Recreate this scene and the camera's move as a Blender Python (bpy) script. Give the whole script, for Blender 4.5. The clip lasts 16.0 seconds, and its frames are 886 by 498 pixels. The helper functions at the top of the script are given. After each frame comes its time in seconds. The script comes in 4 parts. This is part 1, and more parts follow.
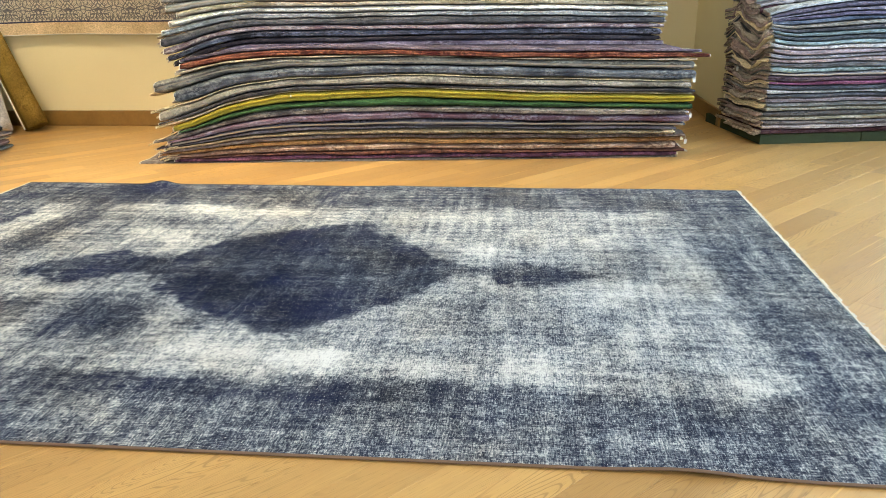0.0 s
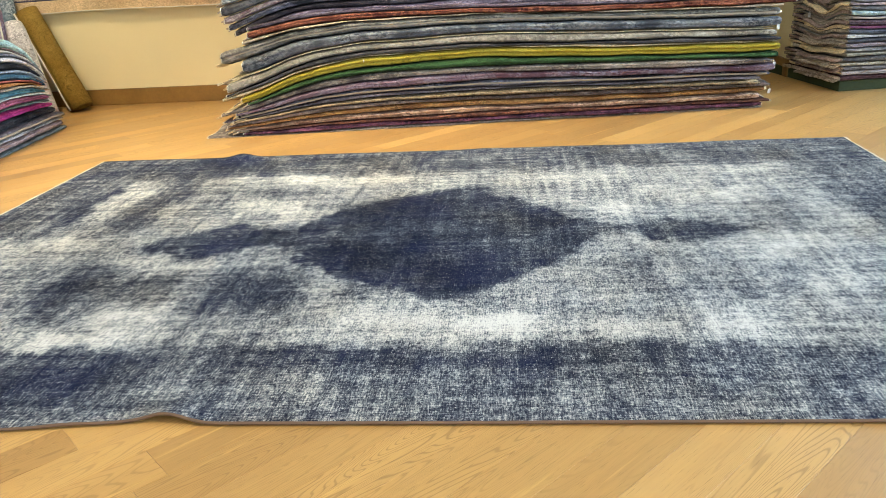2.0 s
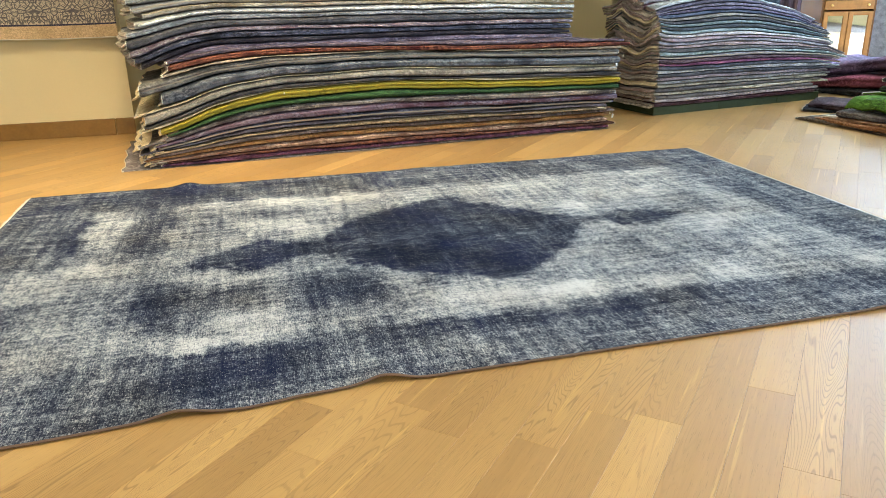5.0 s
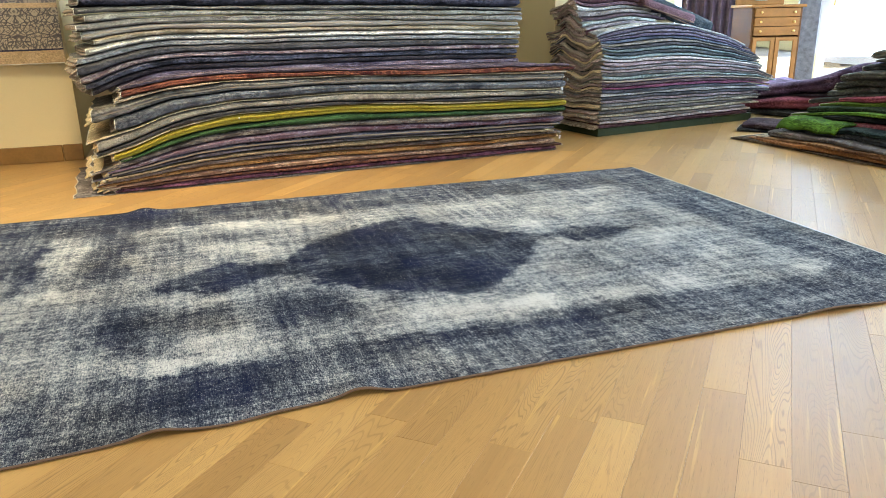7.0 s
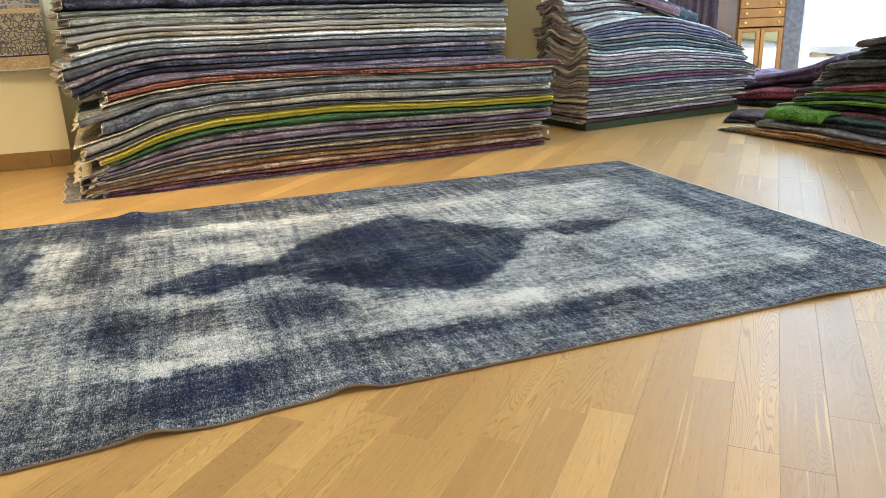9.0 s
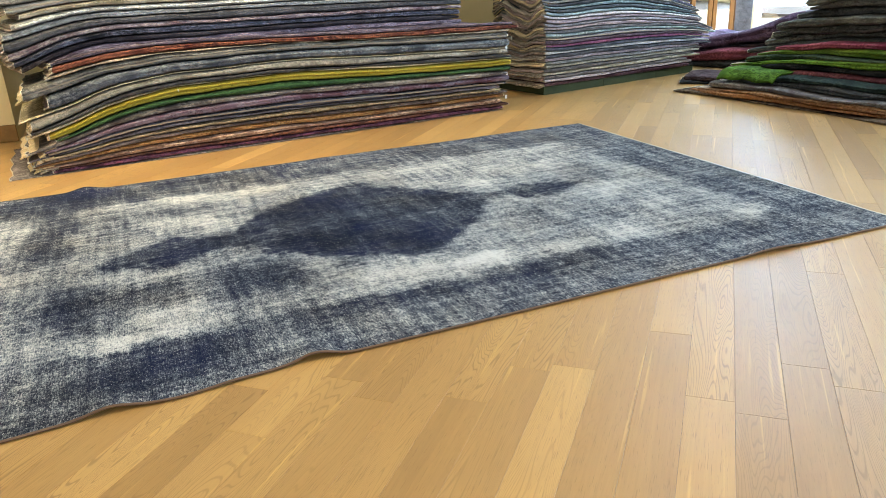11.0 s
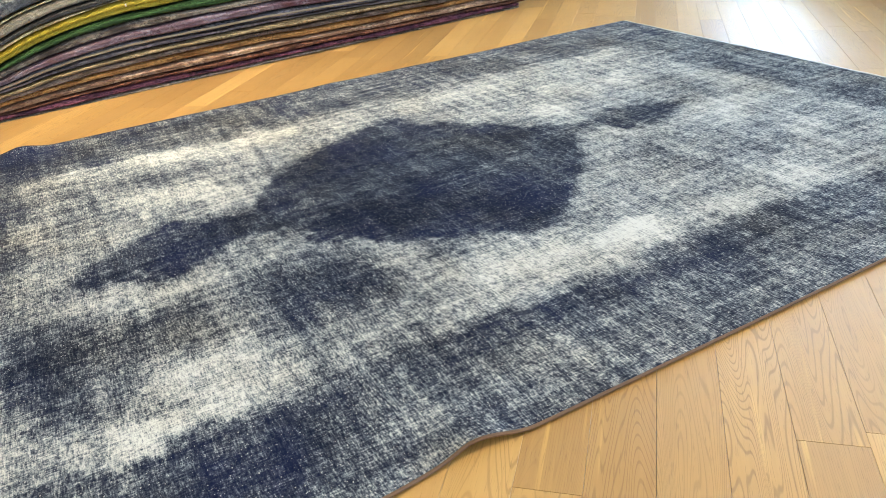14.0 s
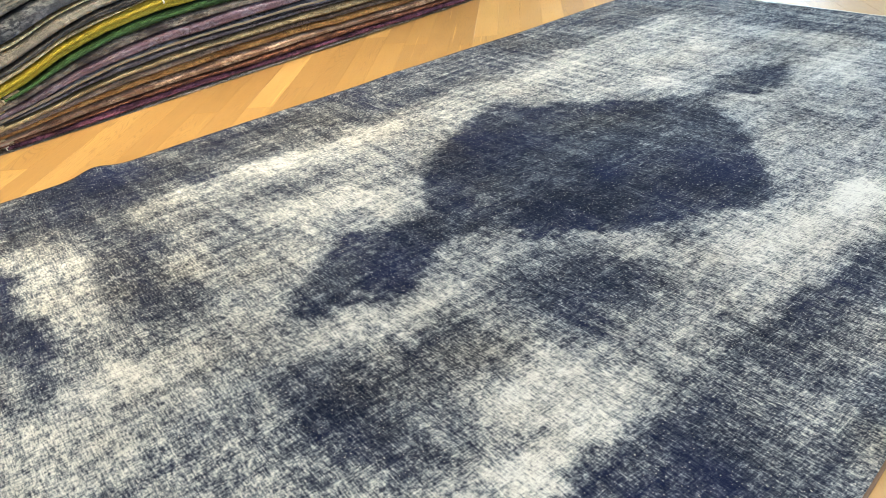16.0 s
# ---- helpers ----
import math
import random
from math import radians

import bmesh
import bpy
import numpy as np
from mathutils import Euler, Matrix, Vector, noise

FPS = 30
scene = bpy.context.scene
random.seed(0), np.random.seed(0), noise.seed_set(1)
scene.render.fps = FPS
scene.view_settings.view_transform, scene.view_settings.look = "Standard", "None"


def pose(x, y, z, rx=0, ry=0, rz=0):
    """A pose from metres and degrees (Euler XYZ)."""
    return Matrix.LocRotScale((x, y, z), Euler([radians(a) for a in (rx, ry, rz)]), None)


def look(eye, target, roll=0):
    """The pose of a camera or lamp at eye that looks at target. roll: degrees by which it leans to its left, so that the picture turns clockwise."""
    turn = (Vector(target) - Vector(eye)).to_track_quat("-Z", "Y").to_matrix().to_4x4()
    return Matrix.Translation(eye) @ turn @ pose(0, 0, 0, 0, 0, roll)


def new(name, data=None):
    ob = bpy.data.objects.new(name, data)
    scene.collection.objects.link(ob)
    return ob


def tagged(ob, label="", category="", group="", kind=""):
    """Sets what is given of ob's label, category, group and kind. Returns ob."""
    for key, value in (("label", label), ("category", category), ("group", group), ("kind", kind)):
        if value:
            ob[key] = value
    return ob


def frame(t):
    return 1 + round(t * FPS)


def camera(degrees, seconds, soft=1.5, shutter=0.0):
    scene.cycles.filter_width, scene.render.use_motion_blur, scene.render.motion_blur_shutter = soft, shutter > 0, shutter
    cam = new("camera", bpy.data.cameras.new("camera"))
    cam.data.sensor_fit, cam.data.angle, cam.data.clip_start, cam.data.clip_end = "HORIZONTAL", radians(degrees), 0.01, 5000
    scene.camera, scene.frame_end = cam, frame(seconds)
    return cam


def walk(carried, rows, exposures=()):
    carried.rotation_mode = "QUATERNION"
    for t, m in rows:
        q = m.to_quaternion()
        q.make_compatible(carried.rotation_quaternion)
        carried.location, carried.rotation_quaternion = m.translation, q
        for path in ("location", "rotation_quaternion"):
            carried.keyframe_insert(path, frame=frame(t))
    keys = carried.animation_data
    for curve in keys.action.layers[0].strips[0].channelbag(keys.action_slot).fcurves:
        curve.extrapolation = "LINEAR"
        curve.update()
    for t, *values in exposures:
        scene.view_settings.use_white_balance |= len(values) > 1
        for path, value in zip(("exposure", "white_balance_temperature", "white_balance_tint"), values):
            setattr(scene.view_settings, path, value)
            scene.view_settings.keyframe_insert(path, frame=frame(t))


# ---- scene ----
cam = camera(61.7, 16.0, soft=0.8)
PATH = [
    (0, (2.56, -1.262, 0.907), (2.331, 0.612, 0.248), -1.1),
    (0.5, (2.512, -1.214, 0.894), (2.186, 0.627, 0.185), -2.3),
    (1, (2.365, -1.277, 0.891), (1.996, 0.55, 0.166), -3.0),
    (1.5, (2.237, -1.29, 0.881), (1.915, 0.542, 0.146), -3.5),
    (2, (2.062, -1.235, 0.861), (1.851, 0.615, 0.13), -3.5),
    (2.5, (1.9, -1.235, 0.861), (1.753, 0.625, 0.139), -2.7),
    (3, (1.695, -1.335, 0.884), (1.563, 0.529, 0.172), -1.6),
    (3.5, (1.505, -1.42, 0.893), (1.421, 0.449, 0.186), -0.7),
    (4, (1.312, -1.454, 0.884), (1.397, 0.418, 0.185), -1.0),
    (4.5, (1.156, -1.555, 0.907), (1.474, 0.298, 0.223), -1.6),
    (7, (0.998, -1.674, 0.929), (1.598, 0.134, 0.321), -1.0),
    (7.5, (1.006, -1.674, 0.927), (1.61, 0.133, 0.32), -1.4),
    (8, (1.002, -1.677, 0.929), (1.605, 0.13, 0.32), -1.8),
    (10.5, (1.013, -1.7, 0.918), (1.683, 0.066, 0.262), -2.7),
    (11, (1.012, -1.695, 0.911), (1.709, 0.046, 0.216), -2.9),
    (11.5, (1.036, -1.645, 0.894), (1.755, 0.068, 0.154), -3.2),
    (12, (1.077, -1.487, 0.883), (1.811, 0.201, 0.101), -3.5),
    (12.5, (1.088, -1.349, 0.884), (1.832, 0.315, 0.062), -3.8),
    (13, (1.024, -1.169, 0.877), (1.772, 0.471, 0.011), -4.2),
    (13.5, (0.969, -0.997, 0.866), (1.73, 0.614, -0.041), -4.5),
    (14, (0.907, -0.788, 0.847), (1.684, 0.793, -0.1), -5.2),
    (14.5, (0.778, -0.647, 0.856), (1.56, 0.91, -0.128), -5.9),
    (15, (0.603, -0.547, 0.887), (1.505, 0.931, -0.115), -6.3),
    (15.5, (0.479, -0.399, 0.863), (1.439, 1.028, -0.159), -6.8),
    (16, (0.335, -0.271, 0.889), (1.313, 1.15, -0.124), -7.0),
]
walk(cam, [(t, look(eye, target, roll)) for t, eye, target, roll in PATH], exposures=[(0, 0.28), (3.5, 0.21), (4.5, 0.13), (7, -0.02), (10.5, 0.0), (13, 0.10), (16, 0.23)])

# ---------------------------------------------------------------- light
world = bpy.data.worlds.new("world")
scene.world = world
world.use_nodes = True
wn = world.node_tree.nodes
sky = wn.new("ShaderNodeTexSky")
sky.sky_type, sky.sun_disc = "NISHITA", False
sky.sun_elevation, sky.sun_rotation = radians(38), radians(60)
wn["Background"].inputs["Strength"].default_value = 0.12
world.node_tree.links.new(sky.outputs[0], wn["Background"].inputs["Color"])


def lamp(name, kind, matrix, energy, color, size=0.5, size_y=None, angle=None):
    data = bpy.data.lights.new(name, kind)
    data.energy, data.color = energy, color
    if kind == "AREA":
        data.size = size
        if size_y:
            data.shape, data.size_y = "RECTANGLE", size_y
    elif kind == "SPOT":
        data.shadow_soft_size, data.spot_size, data.spot_blend = size, radians(angle), 0.7
    elif kind == "SUN":
        data.angle = radians(angle)
    ob = new(name, data)
    ob.matrix_world = matrix
    return ob


COOL, WARM = (0.51, 0.715, 1.0), (1.0, 0.83, 0.55)
# daylight in the openings of the two glazed walls
lamp("window_light_east", "AREA", look((11.6, 0.2, 1.7), (3.0, 1.2, 0.5)), 1750, COOL, 7.5, 2.6)
lamp("window_light_corner", "AREA", look((8.9, 6.95, 1.3), (3.5, 1.0, 0.2)), 1500, (0.43, 0.68, 1.0), 7.0, 2.1)
# added frontal fill from the unseen south side
lamp("window_light_south", "AREA", look((2.0, -5.4, 1.9), (2.0, 1.5, 0.3)), 100, (1.0, 0.96, 0.90), 5.0, 2.0)
# two added cool fill lights under the ceiling on the daylight side
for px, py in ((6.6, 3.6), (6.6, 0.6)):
    lamp("ceiling_fill", "AREA", pose(px, py, 3.17), 30, (0.55, 0.77, 1.0), 1.6)
# warm ceiling spots of the showroom
SPOTS = [(-0.9, 2.7, 175, 95), (-1.1, 1.5, 125, 95), (0.8, 2.4, 250, 64), (2.2, 2.5, 255, 64), (0.0, 0.2, 130, 95), (2.0, -0.2, 85, 95), (3.75, 2.9, 28, 95)]
for sx, sy, watts, wide in SPOTS:
    lamp("spot_lamp", "SPOT", look((sx, sy - 0.5, 3.02), (sx, sy + 0.2, 0.0)), watts, WARM, 0.06, angle=wide)

# ---------------------------------------------------------------- materials


class Graph:
    """A small helper to write node materials."""

    def __init__(self, name):
        self.mat = bpy.data.materials.new(name)
        self.mat.use_nodes = True
        self.tree = self.mat.node_tree
        self.bsdf = self.tree.nodes["Principled BSDF"]

    def node(self, kind, ins=(), **attrs):
        n = self.tree.nodes.new(kind)
        for key, value in attrs.items():
            setattr(n, key, value)
        for key, value in dict(ins).items():
            self.put(n.inputs[key], value)
        return n

    def put(self, socket, value):
        if isinstance(value, bpy.types.NodeSocket):
            self.tree.links.new(value, socket)
        else:
            socket.default_value = value

    def math(self, op, a, b=0.0, c=None, clamp=False):
        n = self.node("ShaderNodeMath", operation=op, use_clamp=clamp)
        self.put(n.inputs[0], a)
        self.put(n.inputs[1], b)
        if c is not None:
            self.put(n.inputs[2], c)
        return n.outputs[0]

    def noise(self, vec, scale, detail=3.0, rough=0.55, distort=0.0):
        return self.node("ShaderNodeTexNoise", {"Vector": vec, "Scale": scale, "Detail": detail, "Roughness": rough, "Distortion": distort}).outputs["Fac"]

    def mapped(self, vec, scale=(1, 1, 1), rot=(0, 0, 0), loc=(0, 0, 0)):
        return self.node("ShaderNodeMapping", {"Vector": vec, "Scale": scale, "Rotation": rot, "Location": loc}).outputs[0]

    def ramp(self, fac, stops, interp="LINEAR"):
        n = self.node("ShaderNodeValToRGB", {"Fac": fac})
        n.color_ramp.interpolation = interp
        el = n.color_ramp.elements
        while len(el) < len(stops):
            el.new(0.5)
        for e, (p, c) in zip(el, stops):
            e.position, e.color = p, (*c, 1) if len(c) == 3 else c
        return n.outputs[0]

    def mix(self, fac, a, b, blend="MIX"):
        n = self.node("ShaderNodeMix", data_type="RGBA", blend_type=blend)
        self.put(n.inputs[0], fac)
        for sock, v in ((n.inputs[6], a), (n.inputs[7], b)):
            self.put(sock, (*v, 1) if isinstance(v, tuple) and len(v) == 3 else v)
        return n.outputs[2]

    def grey(self, v):
        n = self.node("ShaderNodeCombineColor")
        for i in range(3):
            self.put(n.inputs[i], v)
        return n.outputs[0]

    def bump(self, height, strength=0.3, dist=0.002):
        self.put(self.bsdf.inputs["Normal"], self.node("ShaderNodeBump", {"Height": height, "Strength": strength, "Distance": dist}).outputs[0])

    def done(self, color, rough=0.6, metal=0.0, spec=0.5):
        self.put(self.bsdf.inputs["Base Color"], (*color, 1) if isinstance(color, tuple) and len(color) == 3 else color)
        self.put(self.bsdf.inputs["Roughness"], rough)
        self.put(self.bsdf.inputs["Metallic"], metal)
        self.put(self.bsdf.inputs["Specular IOR Level"], spec)
        return self.mat

    def position(self):
        return self.node("ShaderNodeNewGeometry").outputs["Position"]

    def local(self):
        return self.node("ShaderNodeTexCoord").outputs["Object"]


def plain(name, color, rough=0.6, metal=0.0, vary=0.12, scale=6.0, bump=0.1, fine=60.0, spec=0.5):
    """Paint, wood or metal with two scales of variation."""
    g = Graph(name)
    p = g.local()
    n1, n2 = g.noise(p, scale), g.noise(p, fine, 2.0)
    f = g.math("ADD", g.math("MULTIPLY", n1, 0.65), g.math("MULTIPLY", n2, 0.35))
    lo, hi = [tuple(c * k for c in color) for k in (1 - vary, 1 + vary)]
    col = g.ramp(f, [(0.3, lo), (0.7, hi)])
    if bump:
        g.bump(n2, bump, 0.001)
    return g.done(col, g.math("ADD", rough - 0.06, g.math("MULTIPLY", n1, 0.12)), metal, spec)


PLANK_ANGLE, PLANK_W = 47.3, 0.1042


def oak_floor(name, lift=0.0):
    """Oiled oak: each strip has its own tone, grain and sheen. lift raises the tone of a paler strip."""
    g = Graph(name)
    geo = g.node("ShaderNodeNewGeometry")
    rnd = g.math("ADD", g.node("ShaderNodeObjectInfo").outputs["Random"], geo.outputs["Random Per Island"])
    rnd = g.math("FRACT", g.math("MULTIPLY", rnd, 7.31))
    p = g.mapped(geo.outputs["Position"], rot=(0, 0, radians(-PLANK_ANGLE)))
    shift = g.node("ShaderNodeCombineXYZ", {"X": g.math("MULTIPLY", rnd, 37.0), "Y": g.math("MULTIPLY", rnd, 91.0), "Z": rnd}).outputs[0]
    q = g.node("ShaderNodeVectorMath", {0: p, 1: shift}, operation="ADD").outputs[0]
    field = g.noise(g.mapped(q, (0.6, 8.0, 1)), 1.0, 2.0, 0.45, 0.35)
    rings = g.math("SINE", g.math("MULTIPLY", field, 520.0))
    line = g.ramp(rings, [(0.0, (0, 0, 0)), (0.6, (0.1, 0.1, 0.1)), (0.95, (1, 1, 1))])
    fibre = g.noise(g.mapped(q, (5, 160, 1)), 1.0, 3.0)
    streak = g.noise(g.mapped(q, (0.9, 14, 1)), 1.0, 4.0, 0.6)
    blotch = g.noise(g.mapped(q, (2.2, 5.0, 1)), 1.0, 4.0, 0.6)
    tone = g.math("ADD", g.math("MULTIPLY", rnd, 0.62), g.math("MULTIPLY", g.math("ADD", streak, blotch), 0.36))
    tone = g.math("ADD", tone, lift - 0.06)
    col = g.ramp(tone, [(0.10, (0.24, 0.128, 0.045)), (0.38, (0.378, 0.214, 0.074)), (0.66, (0.476, 0.283, 0.098)), (1.0, (0.64, 0.400, 0.144))])
    strength = g.math("MULTIPLY", g.ramp(g.noise(g.mapped(q, (0.35, 2.5, 1)), 1.0, 1.0), [(0.40, (0, 0, 0)), (0.60, (1, 1, 1))]), 0.62)
    col = g.mix(g.math("MULTIPLY", line, strength), col, (0.17, 0.088, 0.030))
    col = g.mix(0.30, col, g.mix(fibre, (0.25, 0.138, 0.046), (0.61, 0.374, 0.126)))
    # narrow brighter yellow streaks along the grain
    pale_streak = g.ramp(g.noise(g.mapped(q, (1.3, 52, 1)), 1.0, 2.0, 0.5), [(0.66, (0, 0, 0)), (0.74, (1, 1, 1))])
    col = g.mix(g.math("MULTIPLY", pale_streak, 0.55), col, (0.74, 0.47, 0.15))
    pores = g.ramp(g.noise(g.mapped(q, (22, 420, 1)), 1.0, 2.0, 0.6), [(0.30, (1, 1, 1)), (0.40, (0, 0, 0))])
    col = g.mix(g.math("MULTIPLY", pores, 0.35), col, (0.15, 0.08, 0.03))
    knot = g.ramp(g.node("ShaderNodeTexVoronoi", {"Vector": g.mapped(p, (1.6, 3.2, 1)), "Scale": 1.0}).outputs["Distance"], [(0.012, (1, 1, 1)), (0.030, (0, 0, 0))])
    col = g.mix(g.math("MULTIPLY", knot, 0.7), col, (0.07, 0.036, 0.015))
    h = g.math("ADD", g.math("MULTIPLY", fibre, 0.5), g.math("MULTIPLY", g.math("MULTIPLY", line, strength), -1.1))
    g.bump(h, 0.10, 0.001)
    smear = g.noise(p, 2.2, 4.0)
    g.put(g.bsdf.inputs["Coat Weight"], 0.17)
    g.put(g.bsdf.inputs["Coat Roughness"], g.math("ADD", 0.30, g.math("MULTIPLY", smear, 0.2)))
    rough = g.math("ADD", 0.24, g.math("MULTIPLY", g.math("ADD", g.math("ADD", smear, fibre), g.math("MULTIPLY", rnd, 0.5)), 0.13))
    return g.done(col, rough, 0.0, 0.48)


def blue_rug():
    """Overdyed pile: attribute 'dye' runs from worn wool (0) to deep indigo (1); threads show it or the bare foundation."""
    g = Graph("overdyed_wool")
    p = g.local()
    dye = g.node("ShaderNodeAttribute", attribute_name="dye").outputs["Fac"]
    warp = g.noise(g.mapped(p, (44, 300, 1)), 1.0, 3.0, 0.7)
    weft = g.noise(g.mapped(p, (280, 46, 1)), 1.0, 3.0, 0.7)
    knot = g.noise(p, 170.0, 4.0, 0.75)
    tuft = g.noise(p, 34.0, 4.0, 0.65)
    band_x = g.noise(g.mapped(p, (1.9, 34, 1)), 1.0, 4.0, 0.65)
    band_y = g.noise(g.mapped(p, (34, 2.4, 1)), 1.0, 4.0, 0.65)
    cloud = g.noise(p, 6.0, 5.0, 0.65)
    low = dye
    for n, k in ((cloud, 0.55), (band_x, 0.58), (band_y, 0.66)):
        low = g.math("ADD", low, g.math("MULTIPLY", g.math("SUBTRACT", n, 0.5), k))
    f = low
    for n, k in ((warp, 0.85), (weft, 1.25), (knot, 1.15), (tuft, 0.5)):
        f = g.math("ADD", f, g.math("MULTIPLY", g.math("SUBTRACT", n, 0.5), k))
    col = g.ramp(f, [(0.02, (0.68, 0.69, 0.675)), (0.26, (0.45, 0.47, 0.48)), (0.46, (0.185, 0.212, 0.245)), (0.66, (0.045, 0.056, 0.084)), (0.96, (0.0062, 0.0100, 0.029))])
    # deep blue lights in the saturated pile, a brown cast where it is half worn
    deep = g.math("MULTIPLY", g.ramp(low, [(0.60, (0, 0, 0)), (0.80, (1, 1, 1))]), g.ramp(g.noise(p, 3.4, 4.0), [(0.45, (0, 0, 0)), (0.62, (1, 1, 1))]))
    col = g.mix(g.math("MULTIPLY", deep, 0.45), col, (0.008, 0.014, 0.070))
    tint = g.noise(p, 2.3, 3.0)
    col = g.mix(g.ramp(tint, [(0.45, (0, 0, 0)), (0.72, (0.6, 0.6, 0.6))]), col, (0.26, 0.19, 0.11), "SOFT_LIGHT")
    fleck = g.ramp(g.noise(g.mapped(p, (260, 150, 1)), 1.0, 1.0), [(0.69, (0, 0, 0)), (0.73, (1, 1, 1))])
    col = g.mix(g.math("MULTIPLY", fleck, 0.7), col, (0.66, 0.66, 0.62))
    g.bump(g.math("ADD", knot, g.math("ADD", warp, weft)), 0.6, 0.003)
    return g.done(col, 0.92, 0.0, 0.08)


RUG_MATS = {}


def rug_cloth(color, second=None, pattern=0.5):
    """Worn hand-knotted cloth: a ground colour, a faded second colour in a motif, and a weave."""
    key = (color, second, pattern)
    if key in RUG_MATS:
        return RUG_MATS[key]
    g = Graph("rug_cloth")
    p = g.local()
    rnd = g.node("ShaderNodeObjectInfo").outputs["Random"]
    q = g.node("ShaderNodeVectorMath", {0: p, 1: g.node("ShaderNodeCombineXYZ", {"X": g.math("MULTIPLY", rnd, 13.0)}).outputs[0]}, operation="ADD").outputs[0]
    lum = 0.3 * color[0] + 0.6 * color[1] + 0.1 * color[2]
    gain = 0.47 * (lum / 0.18) ** 0.42
    color = tuple(min(0.8, c * gain) for c in color)
    second = tuple(c * 0.85 for c in second) if second else tuple(min(0.8, c * 2.0 + 0.04) for c in color)
    # long stretches of the border show in the fold, worn pale or still dark
    long = g.noise(g.mapped(q, (3.2, 2.0, 2.0)), 1.0, 3.0, 0.6)
    big = g.noise(q, 7.0, 4.0, 0.65)
    spot = g.noise(g.mapped(q, (1, 1, 1.5)), 48.0, 3.0, 0.7)
    scroll = g.math("SINE", g.math("MULTIPLY", g.noise(q, 19.0, 2.0, 0.5, 0.8), 34.0))
    thread = g.noise(g.mapped(q, (90, 240, 330)), 1.0, 3.0, 0.7)
    knots = g.noise(q, 210.0, 2.0, 0.6)
    patch = g.ramp(big, [(0.42, (0, 0, 0)), (0.58, (1, 1, 1))])
    m = g.math("MULTIPLY", patch, g.ramp(spot, [(0.43, (0, 0, 0)), (0.55, (1, 1, 1))]))
    worn = tuple(min(0.8, 0.68 * c + 0.32 * d) for c, d in zip(color, second))
    col = g.mix(g.ramp(long, [(0.40, (0, 0, 0)), (0.62, (1, 1, 1))]), tuple(c * 0.78 for c in color), worn)
    col = g.mix(g.math("MULTIPLY", m, pattern + 0.12), col, second)
    lines = g.math("MULTIPLY", g.ramp(scroll, [(0.70, (0, 0, 0)), (0.95, (1, 1, 1))]), g.ramp(g.noise(q, 4.3, 3.0), [(0.50, (0, 0, 0)), (0.60, (1, 1, 1))]))
    col = g.mix(g.math("MULTIPLY", lines, min(1.0, 1.2 * pattern)), col, tuple(c * 0.16 for c in color))
    wear = g.math("ADD", g.math("MULTIPLY", thread, 1.5), g.math("MULTIPLY", g.math("ADD", spot, knots), 0.75))
    col = g.mix(1.0, col, g.grey(g.math("SUBTRACT", g.math("MULTIPLY", wear, 1.25), 0.50)), "MULTIPLY")
    g.bump(g.math("ADD", thread, g.math("MULTIPLY", spot, 1.4)), 0.8, 0.006)
    RUG_MATS[key] = g.done(col, 0.92, 0.0, 0.12)
    return RUG_MATS[key]


MAT_FLOOR = oak_floor("oak_floor")
MAT_FLOOR_PALE = oak_floor("pale_oak_strip", 0.48)
MAT_JOINT = plain("floor_underlay", (0.07, 0.045, 0.025), 0.9)
MAT_RUG = blue_rug()
MAT_CORD = plain("brown_binding", (0.15, 0.090, 0.058), 0.9, fine=300, bump=0.6)
MAT_FRINGE = plain("cream_wool", (0.66, 0.62, 0.53), 0.95, fine=300, bump=0.6)
MAT_BACKING = rug_cloth((0.46, 0.375, 0.29), (0.6, 0.52, 0.43), 0.5)
# straw rug ends, colour raised to stand in for spotlight on them
MAT_STRAW_LIT = rug_cloth((0.80, 0.64, 0.38), (0.84, 0.72, 0.50), 0.3)
MAT_ROSE_BACK = rug_cloth((0.44, 0.31, 0.28), (0.56, 0.44, 0.38), 0.5)
MAT_HEM = plain("tan_wool", (0.30, 0.25, 0.19), 0.95, fine=300, bump=0.6)
MAT_WALL = plain("cream_plaster", (0.74, 0.63, 0.38), 0.85, vary=0.03, scale=1.5, bump=0.15, fine=140)
MAT_CEIL = plain("white_ceiling", (0.78, 0.76, 0.70), 0.9, vary=0.02)
MAT_SKIRT = plain("varnished_skirting", (0.24, 0.13, 0.034), 0.42, vary=0.18, scale=9)
MAT_GREEN = plain("green_painted_board", (0.036, 0.048, 0.022), 0.7, vary=0.25, spec=0.15)
MAT_CABINET = plain("honey_wood", (0.24, 0.105, 0.028), 0.6, spec=0.12, vary=0.22, scale=7)
MAT_CABINET_DARK = plain("dark_wood_trim", (0.09, 0.035, 0.008), 0.6, spec=0.12, vary=0.2)
MAT_BRASS = plain("brass", (0.7, 0.5, 0.2), 0.3, 1.0, bump=0)
MAT_FRAME = plain("white_frame", (0.72, 0.73, 0.74), 0.45, vary=0.04)
MAT_CURTAIN = plain("dark_drape", (0.05, 0.028, 0.045), 0.9, vary=0.5, scale=14)
MAT_STONE = plain("speckled_pillar", (0.12, 0.12, 0.15), 0.5, vary=0.55, scale=18, fine=90)
MAT_TAG = plain("white_tag", (0.55, 0.54, 0.52), 0.7, vary=0.03)


